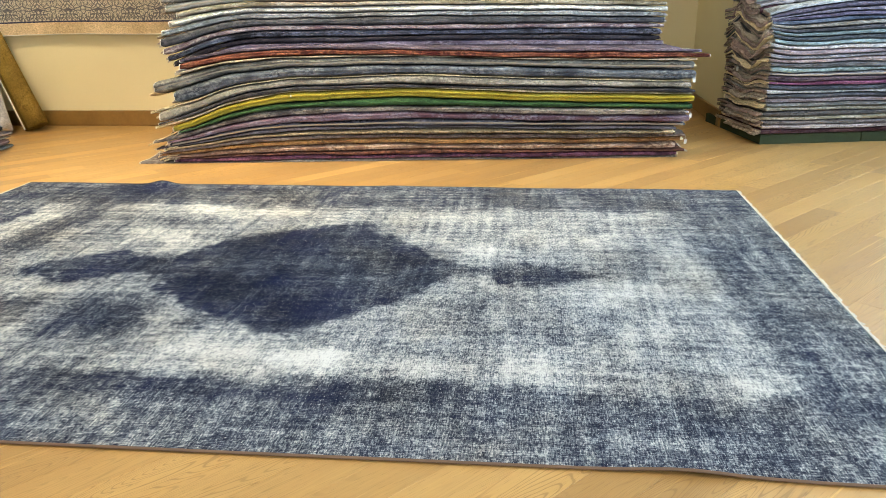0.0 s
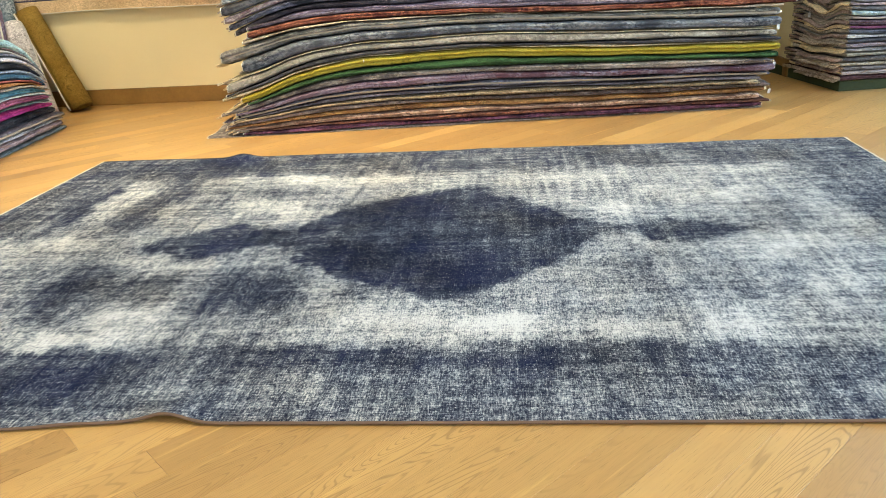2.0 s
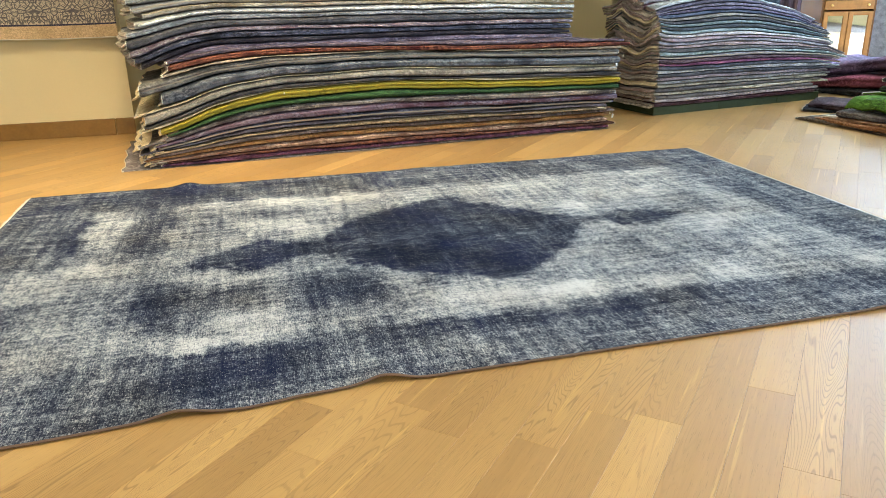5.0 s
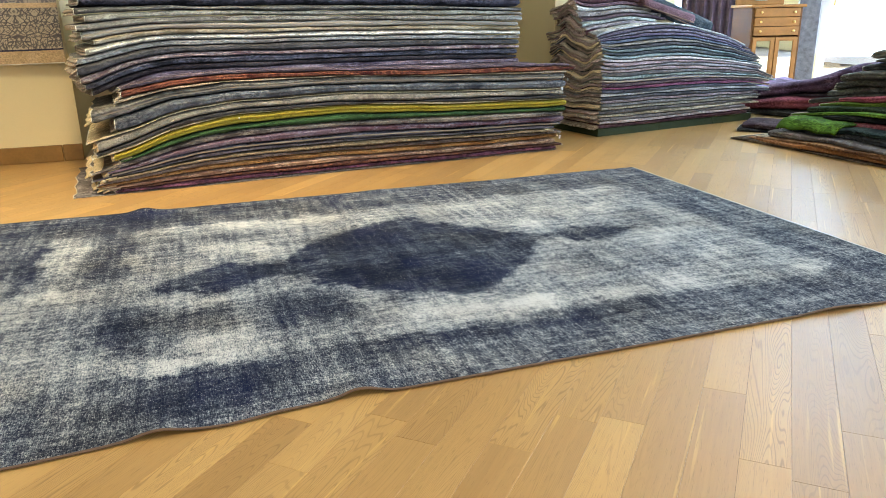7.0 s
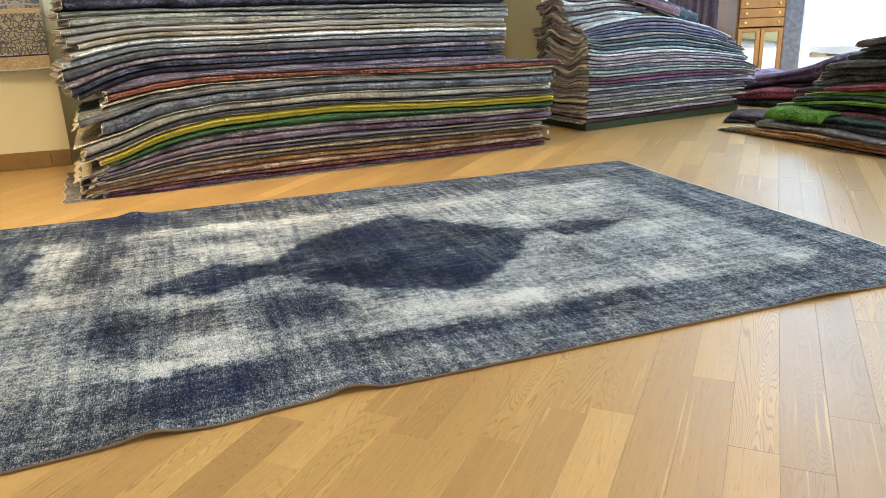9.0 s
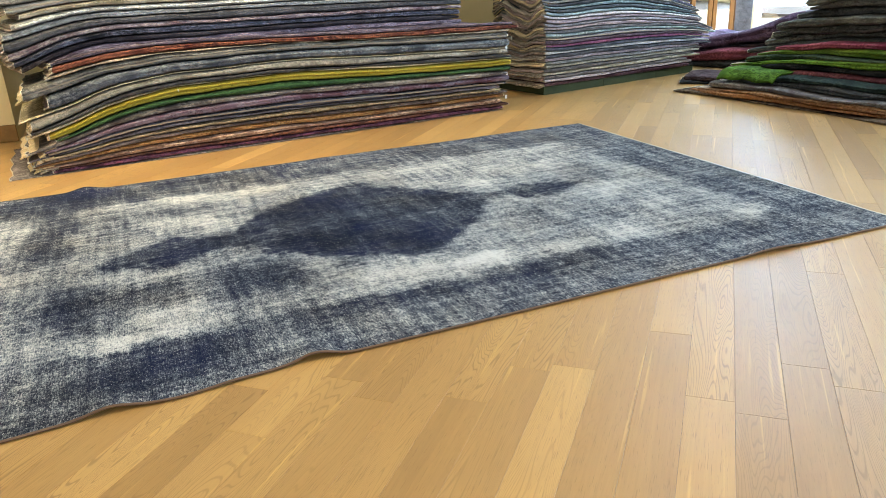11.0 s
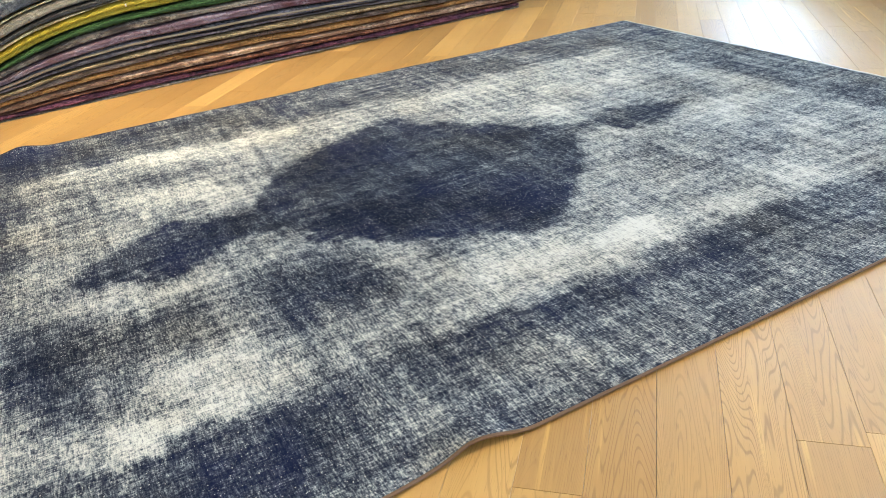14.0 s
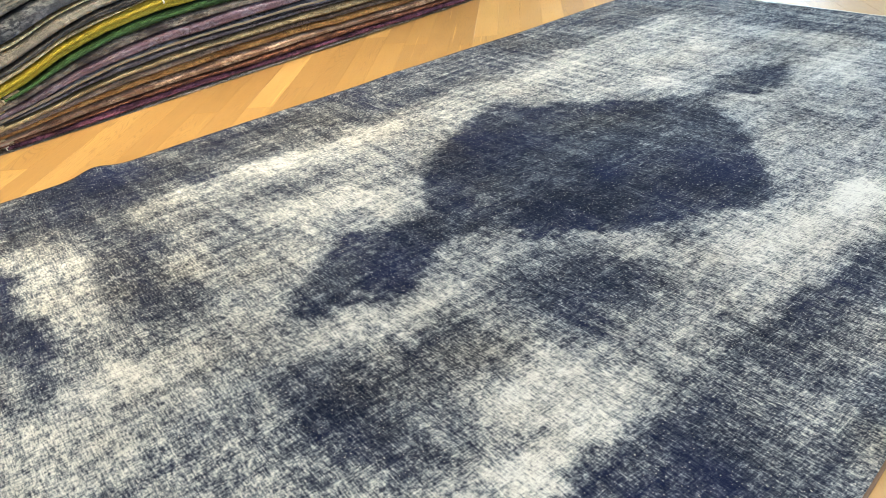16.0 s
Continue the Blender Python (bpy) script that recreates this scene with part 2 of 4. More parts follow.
# ---------------------------------------------------------------- builders
def mesh_ob(name, verts, faces, mats, parent=None, matrix=None, slots=None, smooth=True):
    me = bpy.data.meshes.new(name)
    me.from_pydata([tuple(v) for v in verts], [], faces)
    for m in mats:
        me.materials.append(m)
    if slots is not None:
        me.polygons.foreach_set("material_index", slots)
    me.polygons.foreach_set("use_smooth", [smooth] * len(me.polygons))
    bm = bmesh.new()
    bm.from_mesh(me)
    bmesh.ops.recalc_face_normals(bm, faces=bm.faces)
    bm.to_mesh(me)
    bm.free()
    ob = new(name, me)
    if parent:
        ob.parent = parent
    if matrix is not None:
        ob.matrix_basis = matrix
    return ob


def part(name, bm, material, parent, label=""):
    me = bpy.data.meshes.new(name)
    bm.to_mesh(me)
    bm.free()
    me.materials.append(material)
    ob = new(name, me)
    ob.parent = parent
    return tagged(ob, label)


def box_bm(x0, x1, y0, y1, z0, z1, bevel=0.0, seg=2):
    bm = bmesh.new()
    bmesh.ops.create_cube(bm, size=1, matrix=Matrix.LocRotScale(((x0 + x1) / 2, (y0 + y1) / 2, (z0 + z1) / 2), None, (x1 - x0, y1 - y0, z1 - z0)))
    if bevel:
        bmesh.ops.bevel(bm, geom=list(bm.edges), offset=bevel, segments=seg, affect="EDGES", profile=0.5)
    return bm


def structure(name, bm, material, label, category):
    me = bpy.data.meshes.new(name)
    bm.to_mesh(me)
    bm.free()
    me.materials.append(material)
    return tagged(new(name, me), label, category, kind="structure")


def tube(points, radius, sides=5):
    """Vertices and faces of a tube along points."""
    pts = np.array(points, float)
    d = np.gradient(pts, axis=0)
    d /= np.linalg.norm(d, axis=1)[:, None] + 1e-9
    ref = np.where(np.abs(d[:, 2:3]) > 0.9, [[1.0, 0, 0]], [[0, 0, 1.0]])
    a = np.cross(d, ref)
    a /= np.linalg.norm(a, axis=1)[:, None] + 1e-9
    b = np.cross(d, a)
    verts, faces, n = [], [], len(pts)
    for i in range(n):
        for k in range(sides):
            w = 2 * math.pi * k / sides
            verts.append(pts[i] + radius * (math.cos(w) * a[i] + math.sin(w) * b[i]))
    for i in range(n - 1):
        for k in range(sides):
            faces.append((i * sides + k, i * sides + (k + 1) % sides, (i + 1) * sides + (k + 1) % sides, (i + 1) * sides + k))
    faces += [tuple(range(sides))[::-1], tuple(range((n - 1) * sides, n * sides))]
    return verts, faces


def wobble(seed, freqs=(2.3, 5.1, 11.0), amps=(1.0, 0.5, 0.25)):
    """A smooth random function of one number, about -1 to 1."""
    r = random.Random(seed)
    ph = [r.uniform(0, 6.28) for _ in freqs]
    return lambda u: sum(a * np.sin(f * u + p) for f, a, p in zip(freqs, amps, ph)) / 1.4


def folded_rug(matrix, u0, u1, low, high, depth, front, cloth, label, group, seed, ends=(True, False), n=56, cord=None, back=None, leaf=0.034, lip=None, category="folded rug", name="folded_rug"):
    """A rug folded flat: u runs along its fold, v back from it; low and high give its under- and upper side at (u, v)."""
    us = u0 + (u1 - u0) * (0.5 - 0.5 * np.cos(np.linspace(0, math.pi, n)) * 0.75 + 0.25 * (np.linspace(0, 1, n) * 2 - 1) * 0.5)
    us = u0 + (us - us[0]) / (us[-1] - us[0]) * (u1 - u0)
    vs = np.array([0.0, 0.05, 0.12, 0.22, 0.34, 0.48, 0.66, 0.84, 1.0])
    jag = wobble(seed + 9, (7, 15, 31))
    verts, k = [], len(vs)
    bends = (25, 50, 72, 85, 95, 110, 130, 155)
    ring = 2 * k + len(bends)
    rnd = random.Random(seed)
    groove = rnd.uniform(0.15, 0.55)
    mid = rnd.uniform(-12, 12)
    for i, u in enumerate(us):
        f = front(u)
        zt, zb = high(u, f), low(u, f)
        r = (zt - zb) / 2
        taper = 1.0
        if i == 0 or i == n - 1:
            taper = 0.80
        row = []
        for v in vs[::-1]:
            vv = f + r + v * depth
            e = 0.012 * jag(vv * 3) if i in (0, n - 1) else 0.0
            m, h = (high(u, vv) + low(u, vv)) / 2, (high(u, vv) - low(u, vv)) / 2
            row.append((u + e, vv, m + h * taper))
        m = (zt + zb) / 2
        for w in bends:
            a = radians(w)
            squash = 1.0 - groove * math.exp(-(((w - 90 - mid) / 13.0) ** 2))
            row.append((u, f + r * (1 - 1.7 * math.sin(a) * squash), m + r * taper * math.cos(a)))
        for v in vs:
            vv = f + r + v * depth
            e = 0.012 * jag(vv * 3) if i in (0, n - 1) else 0.0
            m, h = (high(u, vv) + low(u, vv)) / 2, (high(u, vv) - low(u, vv)) / 2
            row.append((u + e, vv, m - h * taper))
        verts += row
    faces, slots = [], []
    for i in range(n - 1):
        for j in range(ring):
            a, b = i * ring + j, i * ring + (j + 1) % ring
            faces.append((a, b, b + ring, a + ring))
            slots.append(0)
    for base in (0, (n - 1) * ring):
        for j in range(k - 1):
            faces.append((base + j, base + j + 1, base + ring - 2 - j, base + ring - 1 - j))
            slots.append(1)
        faces.append(tuple(base + j for j in range(k - 1, k + len(bends) + 1)))
        slots.append(1)
    ob = mesh_ob(name, verts, faces, [cloth, back or MAT_BACKING], matrix=matrix, slots=slots)
    tagged(ob, label, category, group)
    # the inner layers that show as a thin line in the crease of the fold
    if lip and high(us[n // 2], 0.1) - low(us[n // 2], 0.1) > 0.024:
        line = []
        wl = wobble(seed + 77, (3, 8, 17))
        for u in us[1:-1]:
            f = front(u)
            r = (high(u, f) - low(u, f)) / 2
            line.append((u, f + r * (1 - 1.7 * (1 - groove)) - 0.0035, low(u, f) + r * (1 - mid / 60 + 0.10 * wl(u))))
        v, fc = tube(line, 0.0042 + 0.0025 * rnd.random(), 6)
        mesh_ob("inner_fold", v, fc, [lip], parent=ob)
    # inner leaves of the fold that stick out at the ends
    for which, u_end, sgn in ((0, us[0], 1), (1, us[-1], -1)):
        if not ends[0] or high(us[n // 2], 0.1) - low(us[n // 2], 0.1) < 0.018:
            continue
        for share in ((0.28, 0.70) if which == 0 else (0.5,)):
            out = rnd.uniform(0.004, leaf if which == 0 else 0.016)
            lv, lf = [], []
            grid = np.linspace(0.0, 0.9, 12)
            for uu in (u_end - sgn * out, u_end + sgn * 0.01, u_end + sgn * 0.06):
                for v in grid:
                    vv = front(uu) + 0.012 + v * depth * 0.8
                    ue = uu + (0.008 * jag(vv * 4 + share * 9) if uu == u_end - sgn * out else 0.0)
                    zc = low(uu, vv) + (high(uu, vv) - low(uu, vv)) * share
                    if uu == u_end - sgn * out:
                        zc = max(0.006, zc - 0.42 * out)
                    lv += [(ue, vv, zc + 0.0046), (ue, vv, zc - 0.0046)]
            g = len(grid)
            for a in range(2):
                for b in range(g - 1):
                    p0, p1, p2, p3 = 2 * (a * g + b), 2 * (a * g + b + 1), 2 * ((a + 1) * g + b + 1), 2 * ((a + 1) * g + b)
                    lf += [(p0, p1, p2, p3), (p0 + 1, p3 + 1, p2 + 1, p1 + 1)]
            for b in range(g - 1):
                lf.append((2 * b, 2 * b + 1, 2 * b + 3, 2 * b + 2))
            for a in range(2):
                lf.append((2 * a * g, 2 * (a + 1) * g, 2 * (a + 1) * g + 1, 2 * a * g + 1))
            mesh_ob("fold_leaf", lv, lf, [back or MAT_BACKING], parent=ob)
    for which, i in ((0, 0), (1, n - 1)):
        if ends[which]:
            line = [verts[i * ring + j] for j in range(2, ring - 2)]
            v, fc = tube([(p[0] + (-0.002 if i == 0 else 0.002), p[1], p[2]) for p in line], 0.0026)
            cord = mesh_ob("edge_cord", v, fc, [cord or MAT_FRINGE], parent=ob)
            tagged(cord, "pale overcast edge cord")
    return ob


def stack_frame(a, b):
    """The pose of a stack whose front runs on the floor from a to b."""
    ang = math.degrees(math.atan2(b[1] - a[1], b[0] - a[0]))
    return pose(a[0], a[1], 0, 0, 0, ang)


# ---------------------------------------------------------------- room
floor = structure("floor", box_bm(-5, 11.5, -5.5, 9.5, -0.12, -0.012), MAT_JOINT, "oiled oak strip floor laid on the diagonal", "floor")


def wall(name, x0, x1, y0, y1, z0=0.0, z1=3.2, label="cream painted plaster wall"):
    return structure(name, box_bm(x0, x1, y0, y1, z0, z1), MAT_WALL, label, "wall")


wall("wall_north", -5, 0.26, 3.94, 4.19)
wall("wall_niche_left", 0.01, 0.26, 4.19, 5.1)
wall("wall_niche_back", 0.26, 3.83, 5.0, 5.25)
wall("wall_pillar", 3.83, 4.95, 3.92, 5.25)
wall("wall_north_east", 4.7, 4.95, 5.25, 9.4)
wall("wall_west", -5.2, -5, -5.5, 4.2)
# unseen south side; its opening is made for the added fill light
wall("wall_south_low", -5, 11.2, -5.5, -5.25, 0, 0.5)
wall("wall_south_top", -5, 11.2, -5.5, -5.25, 3.0, 3.2)
wall("wall_south_left", -5, -1, -5.5, -5.25, 0.5, 3.0)
wall("wall_south_right", 5, 11.2, -5.5, -5.25, 0.5, 3.0)
structure("ceiling", box_bm(-5.2, 11.5, -5.5, 9.5, 3.2, 3.4), MAT_CEIL, "plain white plaster ceiling", "ceiling")


def skirting(name, x0, x1, y0, y1):
    return structure(name, box_bm(x0, x1, y0, y1, 0, 0.112, 0.004, 1), MAT_SKIRT, "varnished wooden skirting board along the wall", "baseboard")


skirting("baseboard_north", -5, 0.135, 3.918, 3.938)
skirting("baseboard_north_end", 0.137, 0.262, 3.924, 3.938)
skirting("baseboard_pillar_side", 3.808, 3.828, 3.9, 4.99)
skirting("baseboard_pillar", 3.808, 4.95, 3.898, 3.918)
skirting("baseboard_niche", 0.28, 3.8, 4.978, 4.998)

# the glazed east side and the glazed corner with its door
wall("wall_east_low", 11.0, 11.2, -5.5, 4.2, 0, 0.25)
wall("wall_east_top", 11.0, 11.2, -5.5, 4.2, 2.9, 3.2)
for i, yy in enumerate((-5.0, -2.0, 1.0, 4.0)):
    structure("window_frame_east_%d" % (i + 1), box_bm(11.03, 11.13, yy - 0.05, yy + 0.05, 0.25, 2.9, 0.006), MAT_FRAME, "white painted shopfront mullion", "window frame")

FAR = pose(8.35, 6.35, 0, 0, 0, -43.0)


def far_bm(*a, **k):
    bm = box_bm(*a, **k)
    bmesh.ops.transform(bm, matrix=FAR, verts=bm.verts)
    return bm


MAT_OUT = Graph("daylight_outside")
_p = MAT_OUT.local()
_c = MAT_OUT.ramp(MAT_OUT.noise(MAT_OUT.mapped(_p, (1, 1, 2.2)), 1.1, 4.0), [(0.3, (0.70, 0.78, 0.82)), (0.6, (1, 1, 1))])
_e = MAT_OUT.node("ShaderNodeEmission", {"Color": _c, "Strength": 1.05})
MAT_OUT.tree.links.new(_e.outputs[0], MAT_OUT.tree.nodes["Material Output"].inputs["Surface"])
MAT_OUT = MAT_OUT.mat
structure("backdrop", box_bm(-9, 9, 6, 6.05, -2, 6), MAT_OUT, "overexposed bright street outside", "backdrop").matrix_world = FAR
structure("backdrop_east", box_bm(15, 15.05, -14, 10, -2, 6), MAT_OUT, "overexposed bright street outside", "backdrop")

# ---------------------------------------------------------------- the blue rug
RUG_L, RUG_W, NX, NY = 3.505, 2.196, 300, 190


def near_edge(x):
    return np.interp(x, [0, 0.54, 0.83, 0.99, 1.31, 1.42, 1.95, 2.84, 3.17, 3.5], [-0.075, -0.056, -0.027, -0.036, 0.002, -0.010, -0.003, 0.012, 0.002, 0.0])


def right_edge(y):
    return np.interp(y, [0, 0.56, 2.196], [3.462, 3.476, 3.508])


def ellipses(x, y, rows):
    """Soft-cornered blocks, as the weave wears: centre, half sizes, amount."""
    out = np.zeros_like(x)
    for cx, cy, rx, ry, k in rows:
        out += k * np.exp(-(np.abs((x - cx) / rx) ** 3.6 + np.abs((y - cy) / ry) ** 3.6))
    return out


def soft(v, a, b):
    s = np.clip((v - a) / (b - a), 0, 1)
    return s * s * (3 - 2 * s)


# the lozenge: where its lower and upper outlines run along the rug, and those of its pendants
LOZENGE_X = (1.20, 1.28, 1.42, 1.55, 1.70, 1.82, 1.88, 2.05, 2.24, 2.34)
LOZENGE_LOW = (1.06, 0.94, 0.83, 0.70, 0.63, 0.57, 0.55, 0.69, 0.89, 1.09)
LOZENGE_TOP = (1.07, 1.16, 1.36, 1.45, 1.51, 1.57, 1.55, 1.40, 1.23, 1.10)
PENDANT_L = ((0.80, 0.92, 1.03, 1.10, 1.26), (1.02, 0.95, 0.88, 0.91, 1.03), (1.03, 1.11, 1.19, 1.17, 1.10))
PENDANT_R = ((2.30, 2.45, 2.58, 2.66, 2.80), (1.06, 1.01, 0.94, 0.98, 1.06), (1.12, 1.13, 1.20, 1.14, 1.08))


def within(x, y, xs, low, top, blur):
    """1 inside the outline, falling to 0 over blur."""
    d = np.minimum(y - np.interp(x, xs, low), np.interp(x, xs, top) - y)
    d = np.minimum(d, np.minimum(x - xs[0], xs[-1] - x))
    return soft(d, -blur, blur)


def dye(x, y):
    """How much indigo the worn pile still holds."""
    wob = 0.012 * np.sin(7 * x + 3 * y) + 0.010 * np.sin(17 * y + 5 * x) + 0.012 * np.sin(31 * x - 19 * y) + 0.010 * np.sin(47 * y + 23 * x) + 0.009 * np.sin(83 * x + 61 * y) + 0.007 * np.sin(140 * y - 52 * x) + 0.006 * np.sin(171 * x + 33 * y)
    xw, yw = x + wob, y + 0.8 * wob
    inside = soft(xw, 0.33, 0.40) * soft(3.20 - xw, -0.03, 0.09) * soft(yw, 0.27, 0.33) * soft(1.835 - yw, -0.01, 0.045)
    field = 0.46 - 0.11 * soft(x, 1.6, 2.6)
    # far border dyed darker to counter the spots that brighten it
    border = 0.62 - 0.02 * soft(x, 1.2, 3.0) - 0.03 * soft(x, 3.1, 3.3) + 0.09 * soft(y, 1.82, 1.90) * (1 - 0.5 * soft(x, 2.0, 3.2))
    border = border + 0.13 * np.exp(-(((yw - 0.245) / 0.055) ** 2)) * soft(x, 0.7, 0.9) * (1 - 0.5 * soft(x, 2.2, 3.0)) + 0.08 * np.exp(-(((xw - 3.26) / 0.05) ** 2))
    d = border + (field - border) * inside
    # darker, better kept places
    d += ellipses(xw, yw, [
        (0.335, 1.45, 0.040, 0.36, 0.24), (0.63, 1.52, 0.085, 0.33, 0.26), (0.62, 1.22, 0.09, 0.14, 0.14), (0.72, 0.69, 0.085, 0.14, 0.44), (0.74, 0.50, 0.09, 0.09, 0.24),
        (0.92, 0.66, 0.13, 0.10, 0.24), (1.27, 0.63, 0.15, 0.15, 0.40), (0.94, 0.13, 0.22, 0.12, 0.24), (0.66, 2.05, 0.15, 0.16, 0.28), (0.30, 2.05, 0.16, 0.10, 0.12),
        (2.56, 0.61, 0.22, 0.07, 0.14), (2.79, 1.58, 0.14, 0.08, 0.08), (1.02, 1.60, 0.10, 0.08, 0.10), (2.95, 1.22, 0.10, 0.16, 0.07), (0.83, 1.48, 0.05, 0.22, 0.10), (0.45, 0.72, 0.05, 0.2, 0.10)])
    # bare, pale places
    d += ellipses(xw, yw, [
        (0.455, 1.53, 0.062, 0.27, -0.14), (0.455, 1.66, 0.05, 0.10, -0.05), (0.49, 1.05, 0.13, 0.07, -0.30), (1.05, 0.44, 0.13, 0.11, -0.32), (0.90, 0.335, 0.14, 0.045, -0.34),
        (1.25, 1.28, 0.09, 0.07, -0.30), (0.93, 1.16, 0.06, 0.06, -0.24), (0.89, 0.87, 0.09, 0.06, -0.26), (1.02, 0.80, 0.12, 0.05, -0.26), (1.72, 0.48, 0.17, 0.08, -0.28)])
    d += ellipses(xw, yw, [
        (2.02, 0.405, 0.11, 0.055, -0.42), (1.72, 0.36, 0.24, 0.045, -0.22), (2.40, 1.28, 0.09, 0.065, -0.40), (2.43, 0.98, 0.10, 0.05, -0.28), (1.09, 1.39, 0.13, 0.09, -0.26),
        (0.95, 1.78, 0.26, 0.045, -0.18), (1.36, 1.71, 0.26, 0.075, -0.22), (2.30, 0.38, 0.10, 0.05, -0.26), (2.57, 0.40, 0.10, 0.05, -0.26), (3.11, 0.37, 0.07, 0.05, -0.24)])
    d += ellipses(xw, yw, [
        (2.82, 1.40, 0.10, 0.08, -0.18), (2.85, 0.92, 0.13, 0.11, -0.18), (3.08, 1.15, 0.08, 0.12, -0.16), (2.05, 1.70, 0.35, 0.06, -0.14), (0.27, 0.92, 0.16, 0.14, -0.26),
        (0.22, 0.55, 0.22, 0.32, -0.10), (0.45, 0.36, 0.22, 0.12, -0.06), (0.16, 1.50, 0.16, 0.40, 0.10), (1.47, 0.60, 0.06, 0.10, -0.14), (1.65, 0.12, 0.25, 0.08, -0.06)])
    # lozenge medallion with a pendant at either end
    shape = within(xw, yw, LOZENGE_X, LOZENGE_LOW, LOZENGE_TOP, 0.036)
    left = 0.95 * within(xw, yw, *PENDANT_L, 0.032)
    right = 0.92 * within(xw, yw, *PENDANT_R, 0.035)
    shape = np.maximum(shape, np.maximum(left, right))
    core = 0.90 - 0.09 * soft(x, 1.75, 2.1) + ellipses(xw, yw, [(1.62, 0.88, 0.22, 0.13, 0.12), (1.62, 1.32, 0.16, 0.12, 0.10), (2.15, 1.18, 0.12, 0.10, 0.08), (1.04, 0.98, 0.09, 0.09, 0.10), (1.92, 0.72, 0.14, 0.09, 0.06), (1.45, 1.05, 0.10, 0.05, -0.10), (1.85, 1.12, 0.18, 0.06, -0.08)])
    core = core - 0.10 * np.exp(-(((y - 1.075 - 0.02 * np.sin(3 * x)) / 0.010) ** 2))
    return 0.47 + (d + (core - d) * shape - 0.47) * 0.72


def blue_rug_thing():
    gx, gy = np.meshgrid(np.linspace(0, 1, NX), np.linspace(0, 1, NY), indexing="ij")
    x0 = 0.02 * (1 - gy)
    y_far = RUG_W + 0.004 * np.sin(gx * 23)
    Y = near_edge(gx * RUG_L) + (y_far - near_edge(gx * RUG_L)) * gy
    X = x0 + (right_edge(Y) - x0) * gx
    edge = np.exp(-gy / 0.02)
    far = np.exp(-(1 - gy) / 0.02)
    Z = 0.009 + 0.0012 * np.sin(9 * X) * np.sin(7 * Y)
    for c, w, h in ((0.84, 0.06, 0.013), (1.33, 0.055, 0.016), (2.88, 0.10, 0.008), (1.12, 0.05, 0.003)):
        Z += h * np.exp(-(((X - c) / w) ** 2)) * edge
    for c, w, h in ((0.72, 0.06, 0.018), (1.9, 0.1, 0.004)):
        Z += h * np.exp(-(((X - c) / w) ** 2)) * far
    top = np.stack([X, Y, Z], -1).reshape(-1, 3)
    low = top - (0, 0, 0.007)
    faces = []
    idx = lambda i, j: i * NY + j
    for i in range(NX - 1):
        for j in range(NY - 1):
            faces.append((idx(i, j), idx(i + 1, j), idx(i + 1, j + 1), idx(i, j + 1)))
    n = NX * NY
    rim = [idx(i, 0) for i in range(NX)] + [idx(NX - 1, j) for j in range(1, NY)] + [idx(i, NY - 1) for i in range(NX - 2, -1, -1)] + [idx(0, j) for j in range(NY - 2, 0, -1)]
    m = len(rim)
    low_rim = [low[r] for r in rim]
    for k in range(m):
        a, b = rim[k], rim[(k + 1) % m]
        faces.append((a, n + k, n + (k + 1) % m, b))
    verts = np.concatenate([top, np.array(low_rim)])
    ob = mesh_ob("area_rug", verts, faces, [MAT_RUG])
    at = ob.data.attributes.new("dye", "FLOAT", "POINT")
    at.data.foreach_set("value", dye(verts[:, 0], verts[:, 1]).astype(np.float32))
    tagged(ob, "large overdyed indigo wool rug with worn pale field on the floor", "rug")
    for j, nm in ((0, "binding"), (NY - 1, "binding")):
        pts = [top[idx(i, j)] + (0, -0.002 if j == 0 else 0.002, -0.003) for i in range(0, NX)]
        v, f = tube(pts, 0.0034, 6)
        tagged(mesh_ob(nm, v, f, [MAT_CORD], parent=ob), "brown-grey overcast selvage cord")
    r = random.Random(5)
    for i in (0, NX - 1):
        v, f = tube([top[idx(i, j)] + (-0.003 if i == 0 else 0.003, 0.0015 * math.sin(j * 0.9), -0.003 + 0.001 * math.sin(j * 0.37)) for j in range(NY)], 0.0048, 6)
        tagged(mesh_ob("end_cord", v, f, [MAT_FRINGE], parent=ob), "cream knotted end cord")
        verts2, faces2 = [], []
        sgn = -1 if i == 0 else 1
        for q in range(420):
            gyq = r.random() * (NY - 1)
            j = int(gyq)
            p = top[idx(i, j)] + (top[idx(i, min(j + 1, NY - 1))] - top[idx(i, j)]) * (gyq - j)
            ln, sk = r.uniform(0.006, 0.022), r.uniform(-0.010, 0.010)
            b = len(verts2)
            w = 0.0019
            verts2 += [p + (0, -w, -0.003), p + (0, w, -0.003), p + (0, 0, 0.001), p + (sgn * ln, sk - w, -0.0075), p + (sgn * ln, sk + w, -0.0075), p + (sgn * ln, sk, -0.005)]
            faces2 += [(b, b + 1, b + 4, b + 3), (b + 1, b + 2, b + 5, b + 4), (b + 2, b, b + 3, b + 5), (b + 3, b + 4, b + 5)]
        tagged(mesh_ob("fringe", verts2, faces2, [MAT_FRINGE], parent=ob, smooth=False), "short cream cotton fringe", kind="stuff")


blue_rug_thing()

